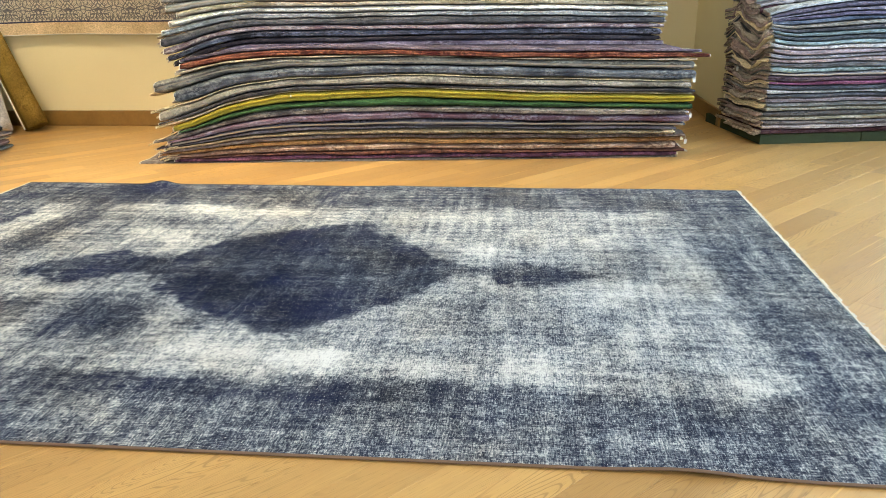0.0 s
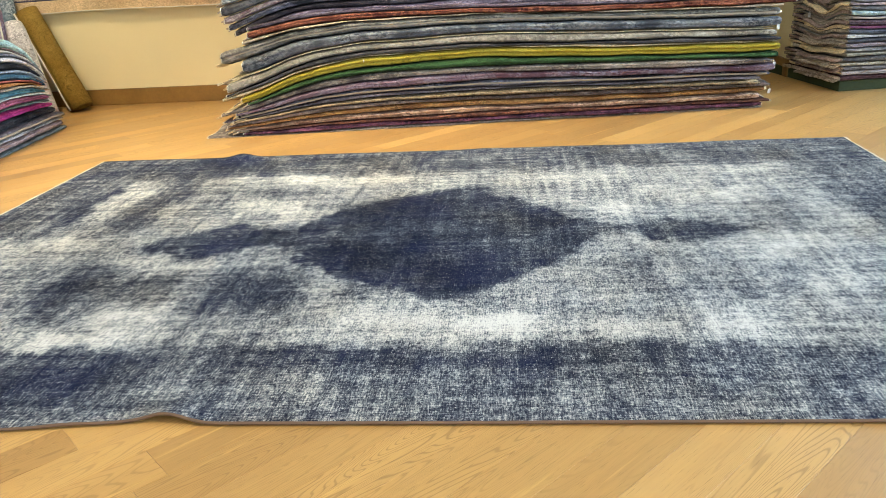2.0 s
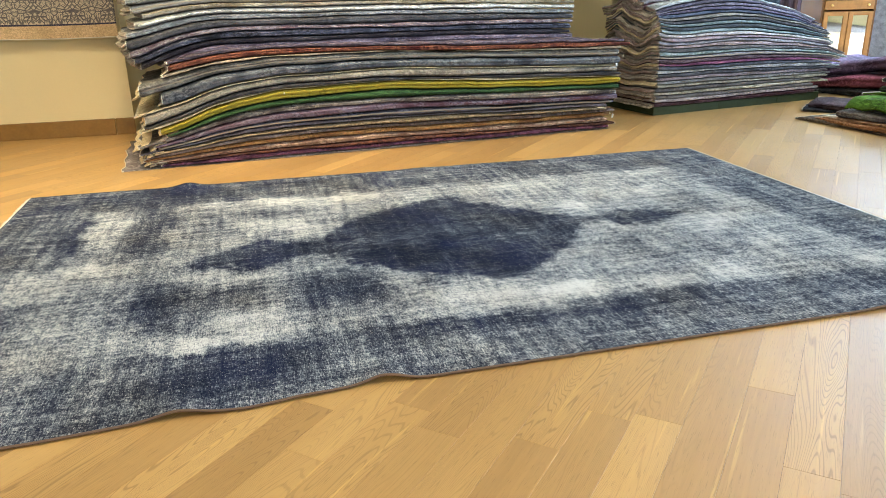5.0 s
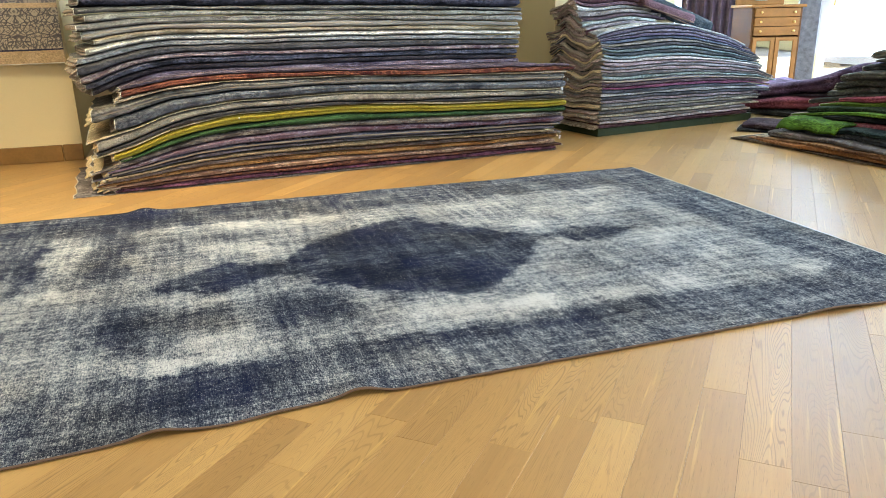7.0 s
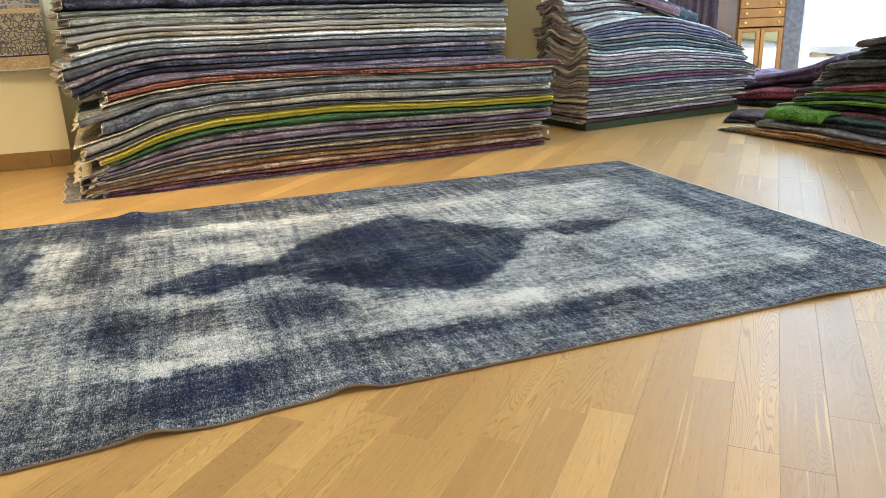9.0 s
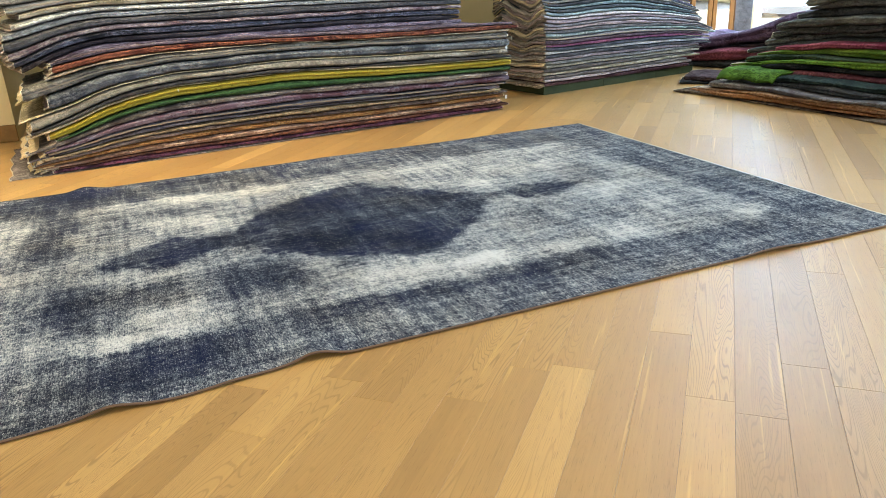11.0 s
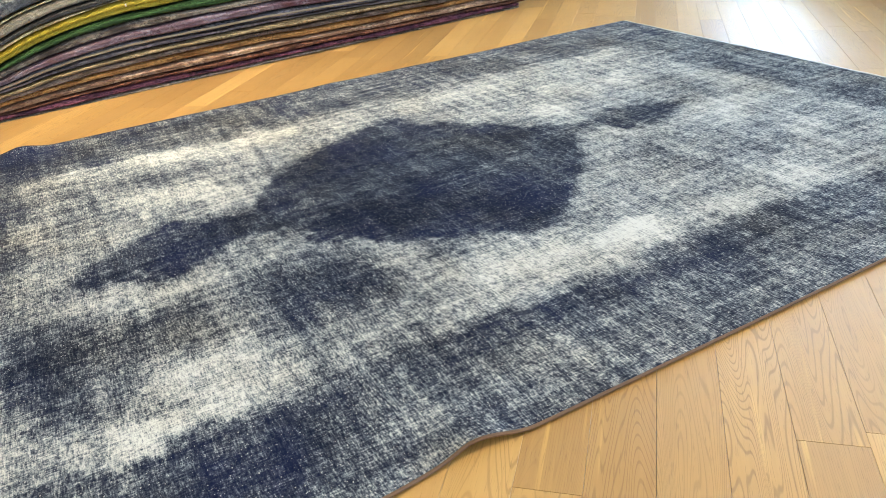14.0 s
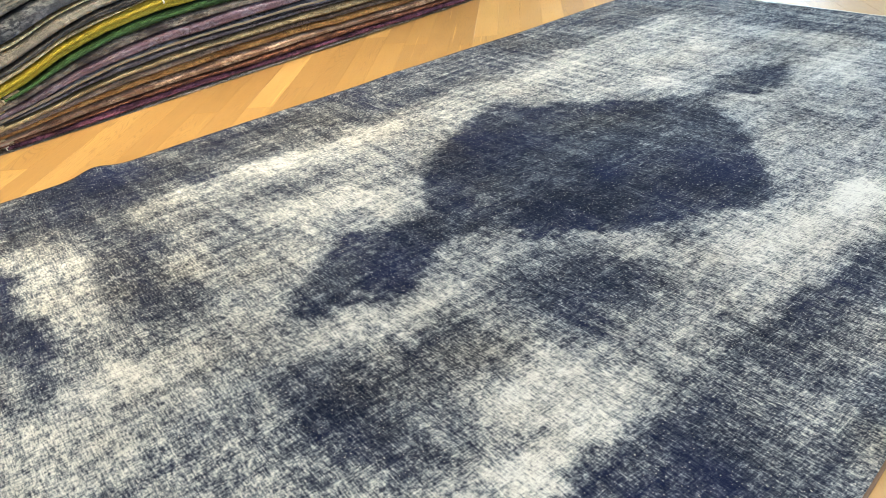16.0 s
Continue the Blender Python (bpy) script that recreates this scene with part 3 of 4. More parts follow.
# ---------------------------------------------------------------- stacks of folded rugs
def build_stack(mat, rows, base, profile, lean, depth, group, where, wave=None, gap=0.0062, spread=0.016, cord=None, back=None, leaf=0.034):
    """rows: thickness, left end, right end, colour, second colour, what it is. profile(h, u): height of a level h over u."""
    z = base
    for i, (th, u0, u1, c1, c2, words) in enumerate(rows):
        w1, w2 = wobble(100 + i * 7 + len(group)), wobble(101 + i * 7 + len(group))
        wf = wobble(500 + i * 3 + len(group), (1.7, 4.3, 9.0))
        lo, hi = z, z + th

        def level(h, w, u, v):
            extra = wave(h, u, v) if wave else 0.0
            return profile(h, u) + extra + ((0.0042 * w(u * 1.4) + 0.0020 * w(u * 7.3 + 2)) if h > base + 0.005 else 0.0)

        high = (lambda u, v, h=hi, w=w2: level(h, w, u, v))
        low = (lambda u, v, h=lo, w=last_w[0]: level(h, w, u, v) + gap) if i else (lambda u, v, h=lo: max(level(h, w1, u, v), 0) + 0.001)
        last_w[0] = w2
        off = spread * (random.Random(i * 31 + len(group)).random() - 0.5) * 2
        front = (lambda u, wf=wf, off=off, m=(lo + hi) / 2: lean(m) + off + 0.006 * wf(u))
        folded_rug(mat, u0, u1, low, high, depth, front, rug_cloth(c1, c2), words + " folded rug " + where, group, i * 13 + len(group), cord=cord, back=back[i % len(back)] if back else None, leaf=leaf, lip=(None, rug_cloth(tuple(min(0.7, k * 1.3 + 0.02) for k in c1), c2), None, MAT_HEM, None)[i % 5])
        z = hi
    return z


last_w = [None]


def profile_one(h, u):
    gy = np.interp(u, [-0.15, 0.0, 0.23, 0.416, 0.573, 0.79, 1.05, 1.4, 2.15, 2.95], [0.36, 0.42, 0.60, 0.79, 0.90, 0.98, 1.0, 1.02, 0.93, 0.87])
    gr = np.interp(u, [-0.15, 0.0, 0.23, 0.45, 0.75, 1.4, 2.15, 3.0], [0.70, 0.78, 0.87, 0.93, 0.955, 0.945, 0.905, 0.875])
    k = np.clip((h - 0.36) / 0.24, 0, 1)
    return h * (gy * (1 - k) + gr * k)


def wave_one(h, u, v):
    """The front folds of the upper rugs stand a little proud of the rest."""
    return 0.020 * np.clip((h - 0.25) / 0.3, 0, 1) * math.exp(-((v / 0.13) ** 2))


LOWER = [
    (0.010, -0.10, 2.94, (0.24, 0.21, 0.20), (0.42, 0.38, 0.36), "thin taupe"),
    (0.028, 0.10, 2.93, (0.085, 0.040, 0.075), (0.25, 0.1, 0.16), "dark plum"),
    (0.020, 0.07, 2.97, (0.11, 0.045, 0.04), (0.26, 0.12, 0.08), "dark red-brown"),
    (0.031, 0.05, 2.92, (0.33, 0.185, 0.13), (0.55, 0.40, 0.30), "peach patterned"),
    (0.034, 0.01, 2.95, (0.36, 0.17, 0.07), (0.50, 0.30, 0.12), "burnt orange"),
    (0.028, 0.02, 2.97, (0.17, 0.125, 0.11), None, "taupe"),
    (0.023, 0.06, 2.91, (0.17, 0.13, 0.075), None, "olive brown"),
    (0.018, 0.00, 2.92, (0.19, 0.16, 0.18), None, "grey violet"),
    (0.034, 0.08, 2.97, (0.045, 0.045, 0.07), (0.2, 0.2, 0.26), "dark navy"),
    (0.041, 0.08, 2.98, (0.20, 0.095, 0.135), (0.24, 0.22, 0.28), "faded raspberry"),
    (0.034, 0.00, 2.97, (0.17, 0.14, 0.135), (0.4, 0.35, 0.3), "grey mauve"),
    (0.034, 0.15, 2.99, (0.03, 0.085, 0.028), (0.06, 0.13, 0.05), "deep green"),
    (0.050, 0.12, 3.00, (0.44, 0.335, 0.035), (0.30, 0.24, 0.04), "mustard yellow"),
    (0.012, 0.02, 3.00, (0.48, 0.40, 0.25), None, "thin sand-coloured"),
    (0.018, 0.04, 3.00, (0.09, 0.085, 0.09), None, "charcoal"),
    (0.043, 0.05, 2.98, (0.25, 0.225, 0.19), (0.40, 0.37, 0.31), "beige grey"),
    (0.012, 0.00, 2.97, (0.50, 0.42, 0.27), None, "thin straw"),
    (0.055, 0.15, 3.00, (0.10, 0.115, 0.15), (0.26, 0.27, 0.28), "slate blue"),
    (0.050, 0.04, 2.99, (0.16, 0.15, 0.135), (0.3, 0.28, 0.24), "stone grey"),
    (0.012, 0.17, 3.00, (0.42, 0.34, 0.24), None, "sand"),
    (0.034, 0.20, 3.06, (0.17, 0.030, 0.030), (0.40, 0.16, 0.09), "wine red patterned"),
    (0.022, 0.20, 3.02, (0.17, 0.125, 0.16), (0.27, 0.21, 0.25), "lilac"),
]
FRAME_ONE = stack_frame((0.45, 2.68), (3.39, 2.95))
TOP_ONE = build_stack(FRAME_ONE, LOWER, 0.0, profile_one, lambda h: 0.0, 0.92, "folded rugs in the long stack", "in a tall stack by the niche", back=(MAT_STRAW_LIT, MAT_STRAW_LIT, MAT_BACKING), leaf=0.04, wave=wave_one)


def profile_upper(h, u):
    return h - 0.17 * np.exp(-((u + 0.1) / 0.32) ** 2) * max(0.0, 1 - (h - 0.62) / 0.42) - 0.020 - 0.036 * (u / 2.9) ** 2


UPPER = [
    (0.030, 0.16, 2.95, (0.180, 0.133, 0.176), (0.32, 0.27, 0.34), "faded lilac"),
    (0.030, 0.03, 2.93, (0.054, 0.043, 0.060), None, "aubergine"),
    (0.034, 0.00, 2.93, (0.050, 0.050, 0.064), (0.2, 0.2, 0.26), "dark navy"),
    (0.030, -0.02, 2.95, (0.216, 0.129, 0.152), (0.42, 0.37, 0.36), "dusty pink and ivory"),
    (0.042, -0.03, 2.95, (0.099, 0.095, 0.100), None, "graphite"),
    (0.030, -0.02, 2.96, (0.288, 0.275, 0.256), (0.5, 0.5, 0.48), "silver grey"),
    (0.034, 0.03, 2.96, (0.423, 0.396, 0.336), None, "ivory"),
    (0.028, 0.08, 2.96, (0.324, 0.258, 0.160), (0.5, 0.45, 0.36), "straw"),
    (0.036, 0.02, 2.95, (0.450, 0.421, 0.352), (0.36, 0.33, 0.3), "cream patterned"),
    (0.034, 0.00, 2.97, (0.216, 0.198, 0.176), (0.4, 0.38, 0.33), "grey patterned"),
    (0.032, 0.05, 2.97, (0.279, 0.267, 0.224), None, "pale grey"),
    (0.030, 0.00, 2.97, (0.135, 0.125, 0.112), None, "smoke grey"),
    (0.085, 0.03, 2.95, (0.041, 0.039, 0.056), (0.12, 0.11, 0.15), "midnight blue"),
]
FRAME_UP = stack_frame((0.45, 2.98), (3.36, 3.55))
build_stack(FRAME_UP, UPPER, TOP_ONE - 0.020, profile_upper, lambda h: 0.0, 0.68, "folded rugs on the upper stack", "on top of the long stack", spread=0.008)

# the second stack on its green platform
PB = stack_frame((3.92, 3.31), (5.58, 3.59))


def profile_two(h, u):
    g = np.interp(u, [-0.1, 0.17, 0.44, 0.73, 0.98, 1.37, 1.69, 1.9], [0.94, 0.955, 0.99, 1.0, 0.965, 0.85, 0.70, 0.47])
    k = np.clip((h - 0.06) / 0.76, 0, 1)
    return 0.062 + (h - 0.062) * (1 - (1 - g) * k ** 0.8)


def wave_two(h, u, v):
    k = np.clip((h - 0.12) / 0.5, 0, 1)
    return k * (0.040 * np.sin(12 * v + 3.5 * h) + 0.012 * np.sin(27 * v + 11 * h)) * np.exp(-max(u, 0) / 0.10)


TWO = [
    ((0.15, 0.03, 0.05), "crimson"), ((0.40, 0.33, 0.31), "pale rose"), ((0.22, 0.20, 0.19), "grey"), ((0.36, 0.33, 0.20), "straw grey"), ((0.15, 0.14, 0.13), "dark taupe"), ((0.33, 0.32, 0.22), "olive beige"),
    ((0.22, 0.23, 0.22), "sage grey"), ((0.28, 0.22, 0.24), "mauve grey"), ((0.09, 0.10, 0.12), "charcoal"), ((0.36, 0.38, 0.36), "silver"), ((0.10, 0.12, 0.16), "dark slate"), ((0.30, 0.04, 0.15), "magenta"),
    ((0.16, 0.08, 0.11), "plum"), ((0.24, 0.24, 0.25), "grey"), ((0.22, 0.34, 0.31), "pale teal"), ((0.18, 0.18, 0.18), "iron grey"), ((0.36, 0.26, 0.25), "salmon grey"), ((0.25, 0.25, 0.27), "dove grey"),
    ((0.33, 0.24, 0.26), "rose grey"), ((0.46, 0.44, 0.41), "ivory"), ((0.20, 0.32, 0.31), "sea green"), ((0.08, 0.11, 0.13), "petrol"), ((0.15, 0.25, 0.25), "teal"), ((0.10, 0.10, 0.12), "anthracite"),
    ((0.26, 0.24, 0.18), "khaki grey"), ((0.10, 0.15, 0.24), "denim blue"), ((0.16, 0.13, 0.24), "violet"), ((0.24, 0.22, 0.30), "lavender grey"), ((0.14, 0.12, 0.20), "deep violet"), ((0.38, 0.42, 0.40), "mint grey"),
]
rr = random.Random(3)
TWO = [(tuple(0.66 * k + 0.34 * (0.3 * c[0] + 0.6 * c[1] + 0.1 * c[2]) * q for k, q in zip(c, (1.15, 1.0, 1.0))), w) for c, w in TWO]
rows = [(0.0255, rr.uniform(-0.015, 0.012), 1.62 + 0.26 * math.sin(math.pi * min(1, i / 26)) + rr.uniform(-0.12, 0.06), tuple(k * 0.95 for k in c), None, w) for i, (c, w) in enumerate(TWO)]
top2 = build_stack(PB, rows, 0.062, profile_two, lambda h: 0.07 * max(0, (h - 0.58) / 0.2) ** 1.5, 0.62, "folded rugs on the green platform", "on a low green platform", wave=wave_two, spread=0.006, cord=MAT_HEM, back=(MAT_BACKING, MAT_STRAW_LIT, MAT_ROSE_BACK, MAT_BACKING, MAT_ROSE_BACK))


def profile_three(h, u):
    return h - 0.78 * (1 - np.interp(u, [-0.1, 0.17, 0.44, 0.73], [0.94, 0.955, 0.99, 1.0])) - 0.05 * np.clip((u - 0.3) / 0.5, 0, 1) ** 2


UP2 = [((0.20, 0.08, 0.11), "wine"), ((0.34, 0.30, 0.31), "pale mauve"), ((0.38, 0.42, 0.39), "mint"), ((0.14, 0.09, 0.11), "dark plum"), ((0.34, 0.30, 0.28), "rose beige"), ((0.40, 0.40, 0.38), "silver"), ((0.24, 0.14, 0.17), "dusty plum"), ((0.16, 0.06, 0.08), "maroon")]
rows = [(0.027, rr.uniform(-0.02, 0.0), 0.80 + rr.uniform(-0.08, 0.04), tuple(k * 0.9 for k in c), None, w) for c, w in UP2]
build_stack(PB, rows, top2 - 0.022, profile_three, lambda h: 0.20 + 0.9 * max(0, h - 0.84), 0.30, "folded rugs on the green platform", "on the back of the second stack", wave=wave_two, spread=0.010, cord=MAT_HEM, back=(MAT_ROSE_BACK, MAT_BACKING))

# the low green platform
platform = new("platform")
platform.matrix_basis = PB
tagged(platform, "low dark green painted board platform on the floor", "platform")
for a, b in ((0.0, 0.62), (0.623, 1.22), (1.223, 1.68)):
    part("board", box_bm(a, b, 0.012, 0.85, 0.0, 0.060, 0.003), MAT_GREEN, platform)

# the stack beside the rolls
PL = stack_frame((-0.60, 1.67), (-0.77, 3.11))


def profile_left(h, u):
    g = np.interp(u, [0, 0.9, 1.1, 1.25, 1.36, 1.45], [1.02, 0.97, 0.91, 0.80, 0.64, 0.42])
    k = np.clip(h / 0.62, 0, 1)
    return h * (1 - (1 - g) * k)


LEFT = [
    (0.020, 1.47, (0.13, 0.16, 0.17), "grey teal"), (0.045, 1.44, (0.26, 0.19, 0.19), "brown-rose patterned"), (0.020, 1.46, (0.36, 0.36, 0.37), "pale grey"), (0.040, 1.49, (0.14, 0.12, 0.14), "mauve grey"),
    (0.055, 1.42, (0.035, 0.034, 0.045), "near-black"), (0.045, 1.38, (0.42, 0.025, 0.18), "hot pink"), (0.018, 1.38, (0.12, 0.15, 0.12), "grey green"), (0.040, 1.37, (0.34, 0.10, 0.16), "rose patterned"),
    (0.016, 1.42, (0.45, 0.52, 0.52), "ice blue"), (0.040, 1.36, (0.07, 0.20, 0.24), "teal"), (0.022, 1.40, (0.42, 0.34, 0.24), "sand"), (0.024, 1.35, (0.52, 0.22, 0.06), "orange"), (0.020, 1.35, (0.48, 0.13, 0.09), "coral"),
    (0.034, 1.40, (0.09, 0.20, 0.26), "sea blue"), (0.028, 1.39, (0.30, 0.38, 0.44), "sky blue"), (0.050, 1.36, (0.05, 0.05, 0.06), "charcoal"), (0.030, 1.41, (0.50, 0.49, 0.47), "off-white"), (0.024, 1.39, (0.26, 0.26, 0.27), "mid grey"),
    (0.030, 1.40, (0.50, 0.44, 0.34), "cream"), (0.018, 1.39, (0.32, 0.22, 0.17), "tan"), (0.055, 1.38, (0.34, 0.46, 0.40), "mint"),
]
rows = [(th * 0.94, -0.9, u1, c, None, w) for th, u1, c, w in LEFT]
# built so that its fold faces the blue rug
build_stack(PL, rows, 0.0, profile_left, lambda h: 0.02 * h, 0.95, "folded rugs beside the rolls", "in a stack beside the rolled rugs", spread=0.012)

# ---------------------------------------------------------------- low stacks near the glazed side
PR = stack_frame((4.75, 2.84), (4.86, 1.24))


def profile_right(h, u):
    g = np.interp(u, [-0.1, 0.2, 0.5, 0.9, 1.4, 3.0], [0.55, 0.78, 0.92, 1.0, 1.06, 1.05])
    return h * (1 - (1 - g) * min(1.0, h / 0.2))


def loose(rows, base, mat, profile, group, where, depth=1.2, category="folded rug"):
    """Rows: thickness, left end, right end, set-back of the front, colour, second colour, words."""
    z = base
    for i, (th, u0, u1, fr, c1, c2, words) in enumerate(rows):
        w1, w2 = wobble(900 + i + len(group)) if i else (lambda u: 0.0), wobble(901 + i + len(group))
        wf = wobble(950 + i * 3, (1.3, 3.1, 7.0))
        low = lambda u, v, h=z, w=w1, i=i: max(0.001, profile(h, u) + (0.013 * w(u * 1.6) * (h > 0.02)) + 0.0012)
        high = lambda u, v, h=z + th, w=w2: profile(h, u) + 0.013 * w(u * 1.6)
        front = lambda u, fr=fr, wf=wf: fr + 0.05 * wf(u)
        folded_rug(mat, u0, u1, low, high, depth, front, rug_cloth(c1, c2), words + " folded rug " + where, group, 40 + i * 11, ends=(i % 2 == 0, False), category=category)
        z += th
    return z


zr = loose([
    (0.016, 0.00, 3.0, 0.00, (0.12, 0.085, 0.065), (0.26, 0.2, 0.15), "dark brown"),
    (0.026, 0.14, 3.0, 0.02, (0.42, 0.17, 0.07), (0.5, 0.28, 0.14), "rust"),
    (0.024, 0.20, 3.0, 0.06, (0.30, 0.14, 0.07), (0.42, 0.24, 0.13), "orange-brown"),
    (0.034, 0.26, 3.0, 0.10, (0.19, 0.16, 0.16), (0.3, 0.28, 0.28), "taupe"),
    (0.030, 0.42, 3.0, 0.14, (0.10, 0.105, 0.12), None, "slate"),
    (0.030, 0.62, 3.0, 0.16, (0.030, 0.050, 0.050), (0.06, 0.09, 0.08), "dark petrol"),
], 0.0, PR, profile_right, "rugs in the low stack", "in a low spread-out stack")
zr2 = loose([
    (0.060, 0.22, 3.0, 0.30, (0.19, 0.05, 0.06), (0.27, 0.09, 0.10), "maroon"),
    (0.030, 0.50, 3.0, 0.33, (0.035, 0.035, 0.035), None, "black"),
    (0.032, 0.20, 3.0, 0.38, (0.14, 0.26, 0.03), (0.22, 0.36, 0.05), "lime green"),
    (0.026, 0.28, 3.0, 0.42, (0.05, 0.085, 0.035), None, "moss green"),
    (0.034, 0.34, 3.0, 0.46, (0.15, 0.25, 0.03), (0.24, 0.34, 0.06), "grass green"),
    (0.038, 0.45, 3.0, 0.48, (0.40, 0.06, 0.12), (0.5, 0.16, 0.2), "cerise"),
], zr - 0.025, PR, profile_right, "rugs in the low stack", "in a low spread-out stack", 0.9)
loose([(0.050, 0.12 + 0.085 * i + 0.02 * ((i * 7) % 3), 2.6, 0.60 + 0.03 * ((i * 5) % 3), c, None, w) for i, (c, w) in enumerate([
    ((0.11, 0.11, 0.105), "charcoal"), ((0.16, 0.16, 0.15), "grey"), ((0.09, 0.09, 0.085), "dark grey"), ((0.17, 0.165, 0.15), "stone grey"), ((0.10, 0.10, 0.10), "graphite"), ((0.15, 0.14, 0.13), "warm grey"), ((0.20, 0.19, 0.17), "pale grey"), ((0.12, 0.12, 0.115), "iron grey")])],
    zr2 - 0.03, PR, profile_right, "grey rugs on the low stack", "on the low stack", 0.7)


def draped(mat, nx, ny, sx, sy, height, thick, cloth, label, name="draped_rug", backing=None):
    """An open rug that lies over what is below it; height(x, y) is its underside."""
    X, Y = np.meshgrid(np.linspace(0, sx, nx), np.linspace(0, sy, ny), indexing="ij")
    Z = height(X, Y)
    top = np.stack([X, Y, Z + thick], -1).reshape(-1, 3)
    low = np.stack([X, Y, Z], -1).reshape(-1, 3)
    n = nx * ny
    f = []
    for i in range(nx - 1):
        for j in range(ny - 1):
            a = i * ny + j
            f.append((a, a + ny, a + ny + 1, a + 1))
            f.append((n + a, n + a + 1, n + a + ny + 1, n + a + ny))
    rim = [i * ny for i in range(nx)] + [(nx - 1) * ny + j for j in range(1, ny)] + [i * ny + ny - 1 for i in range(nx - 2, -1, -1)] + [j for j in range(ny - 2, 0, -1)]
    for k in range(len(rim)):
        a, b = rim[k], rim[(k + 1) % len(rim)]
        f.append((a, n + a, n + b, b))
    return tagged(mesh_ob(name, np.concatenate([top, low]), f, [cloth], matrix=mat), label, "rug")


# a bright green rug corner thrown over the front of the low stack
draped(PR @ pose(0.33, 0.085, 0, 0, 0, 4), 40, 30, 0.46, 0.42,
       lambda x, y: profile_right(0.163, 0.3) + 0.028 + 0.008 * np.sin(9 * x + 5 * y) + 0.006 * np.sin(34 * x + 9 * y) * np.clip(1.3 - y / 0.3, 0, 1) - 0.055 * np.clip(1 - y / 0.09, 0, 1) ** 2 + 0.035 * x,
       0.012, rug_cloth((0.085, 0.19, 0.02), (0.14, 0.28, 0.035)), "bright green shaggy rug thrown over the low stack")

PS = stack_frame((5.02, 3.10), (5.36, 2.72))
loose([
    (0.030, 0.00, 0.30, 0.00, (0.045, 0.050, 0.060), None, "dark slate"),
    (0.026, 0.03, 0.30, 0.02, (0.10, 0.055, 0.07), None, "dark aubergine"),
], 0.0, PS, lambda h, u: h * (0.9 + 0.1 * math.sin(7 * u)), "small rugs on the floor", "lying on the floor beside the platform", 0.35)

# plum and maroon rugs dropped in a heap behind
PH = stack_frame((5.72, 4.15), (6.05, 2.95))


def heap(h, u):
    g = np.interp(u, [0, 0.25, 0.55, 0.9, 1.3, 1.8], [0.62, 0.72, 0.85, 1.15, 1.45, 1.5])
    return h * (g + 0.05 * math.sin(9 * u + 12 * h))


loose([
    (0.060, -0.25, 1.7, 0.00, (0.05, 0.045, 0.045), None, "black"),
    (0.12, -0.30, 1.7, 0.04, (0.28, 0.07, 0.10), (0.36, 0.11, 0.15), "burgundy"),
    (0.020, 0.10, 1.7, 0.10, (0.07, 0.03, 0.05), None, "dark wine"),
    (0.14, -0.22, 1.7, 0.12, (0.12, 0.06, 0.115), (0.19, 0.12, 0.20), "plum"),
], 0.0, PH, heap, "rugs in the heap", "in a loose heap on the floor", 1.1)


# ---------------------------------------------------------------- rolled rugs
def rolled_rug(foot, head, radius, cloth, label, turns=2.3, thick=0.014, spin=0.0, cord=None):
    """A rug rolled up: a spiral of real thickness swept from foot to head, with a pale edge cord."""
    foot, head = Vector(foot), Vector(head)
    axis = (head - foot)
    length = axis.length
    n = 64
    out, inn = [], []
    for i in range(n + 1):
        f = i / n
        a = spin + f * turns * 2 * math.pi
        r = radius - (1 - f) * turns * thick * 1.35
        out.append((r * math.cos(a), r * math.sin(a)))
        inn.append(((r - thick) * math.cos(a), (r - thick) * math.sin(a)))
    loop = out + inn[::-1]
    m, levels = len(loop), 8
    w = wobble(int(radius * 1000) + int(abs(foot.x) * 100))
    verts, faces = [], []
    for k in range(levels + 1):
        z = length * k / levels
        g = 1 + 0.03 * w(z * 2)
        verts += [(x * g, y * g, z) for x, y in loop]
    for k in range(levels):
        for j in range(m):
            a, b = k * m + j, k * m + (j + 1) % m
            faces.append((a, b, b + m, a + m))
    for base in (0, levels * m):
        for j in range(n):
            faces.append((base + j, base + j + 1, base + m - 2 - j, base + m - 1 - j))
    mat = Matrix.Translation(foot) @ axis.to_track_quat("Z", "Y").to_matrix().to_4x4()
    ob = tagged(mesh_ob("rolled_rug", verts, faces, [cloth], matrix=mat), label, "rolled rug", "rolled rugs by the wall")
    edge = [verts[k * m + n] for k in range(levels + 1)]
    v, f = tube(edge, 0.006, 5)
    tagged(mesh_ob("edge_cord", v, f, [cord or MAT_FRINGE], parent=ob), "pale edge cord")
    return ob


rolled_rug((-0.985, 3.72, 0.03), (-1.29, 3.82, 0.68), 0.086, rug_cloth((0.38, 0.235, 0.045), (0.27, 0.17, 0.04), 0.3), "mustard yellow rolled rug leaning against the wall", spin=-2.2)
rolled_rug((-1.13, 3.52, 0.02), (-1.36, 3.72, 0.60), 0.075, rug_cloth((0.60, 0.55, 0.50), (0.75, 0.70, 0.66), 0.5), "ivory speckled rolled rug leaning against the wall", spin=1.0)
rolled_rug((-1.33, 3.40, 0.02), (-1.44, 3.62, 0.70), 0.105, rug_cloth((0.38, 0.27, 0.33), (0.46, 0.35, 0.40), 0.4), "dusty mauve rolled rug standing on end", spin=0.5)
rolled_rug((-1.44, 3.74, 0.01), (-1.46, 3.81, 1.06), 0.11, rug_cloth((0.18, 0.26, 0.29), (0.40, 0.44, 0.42), 0.9), "teal and grey patterned rolled rug standing on end")
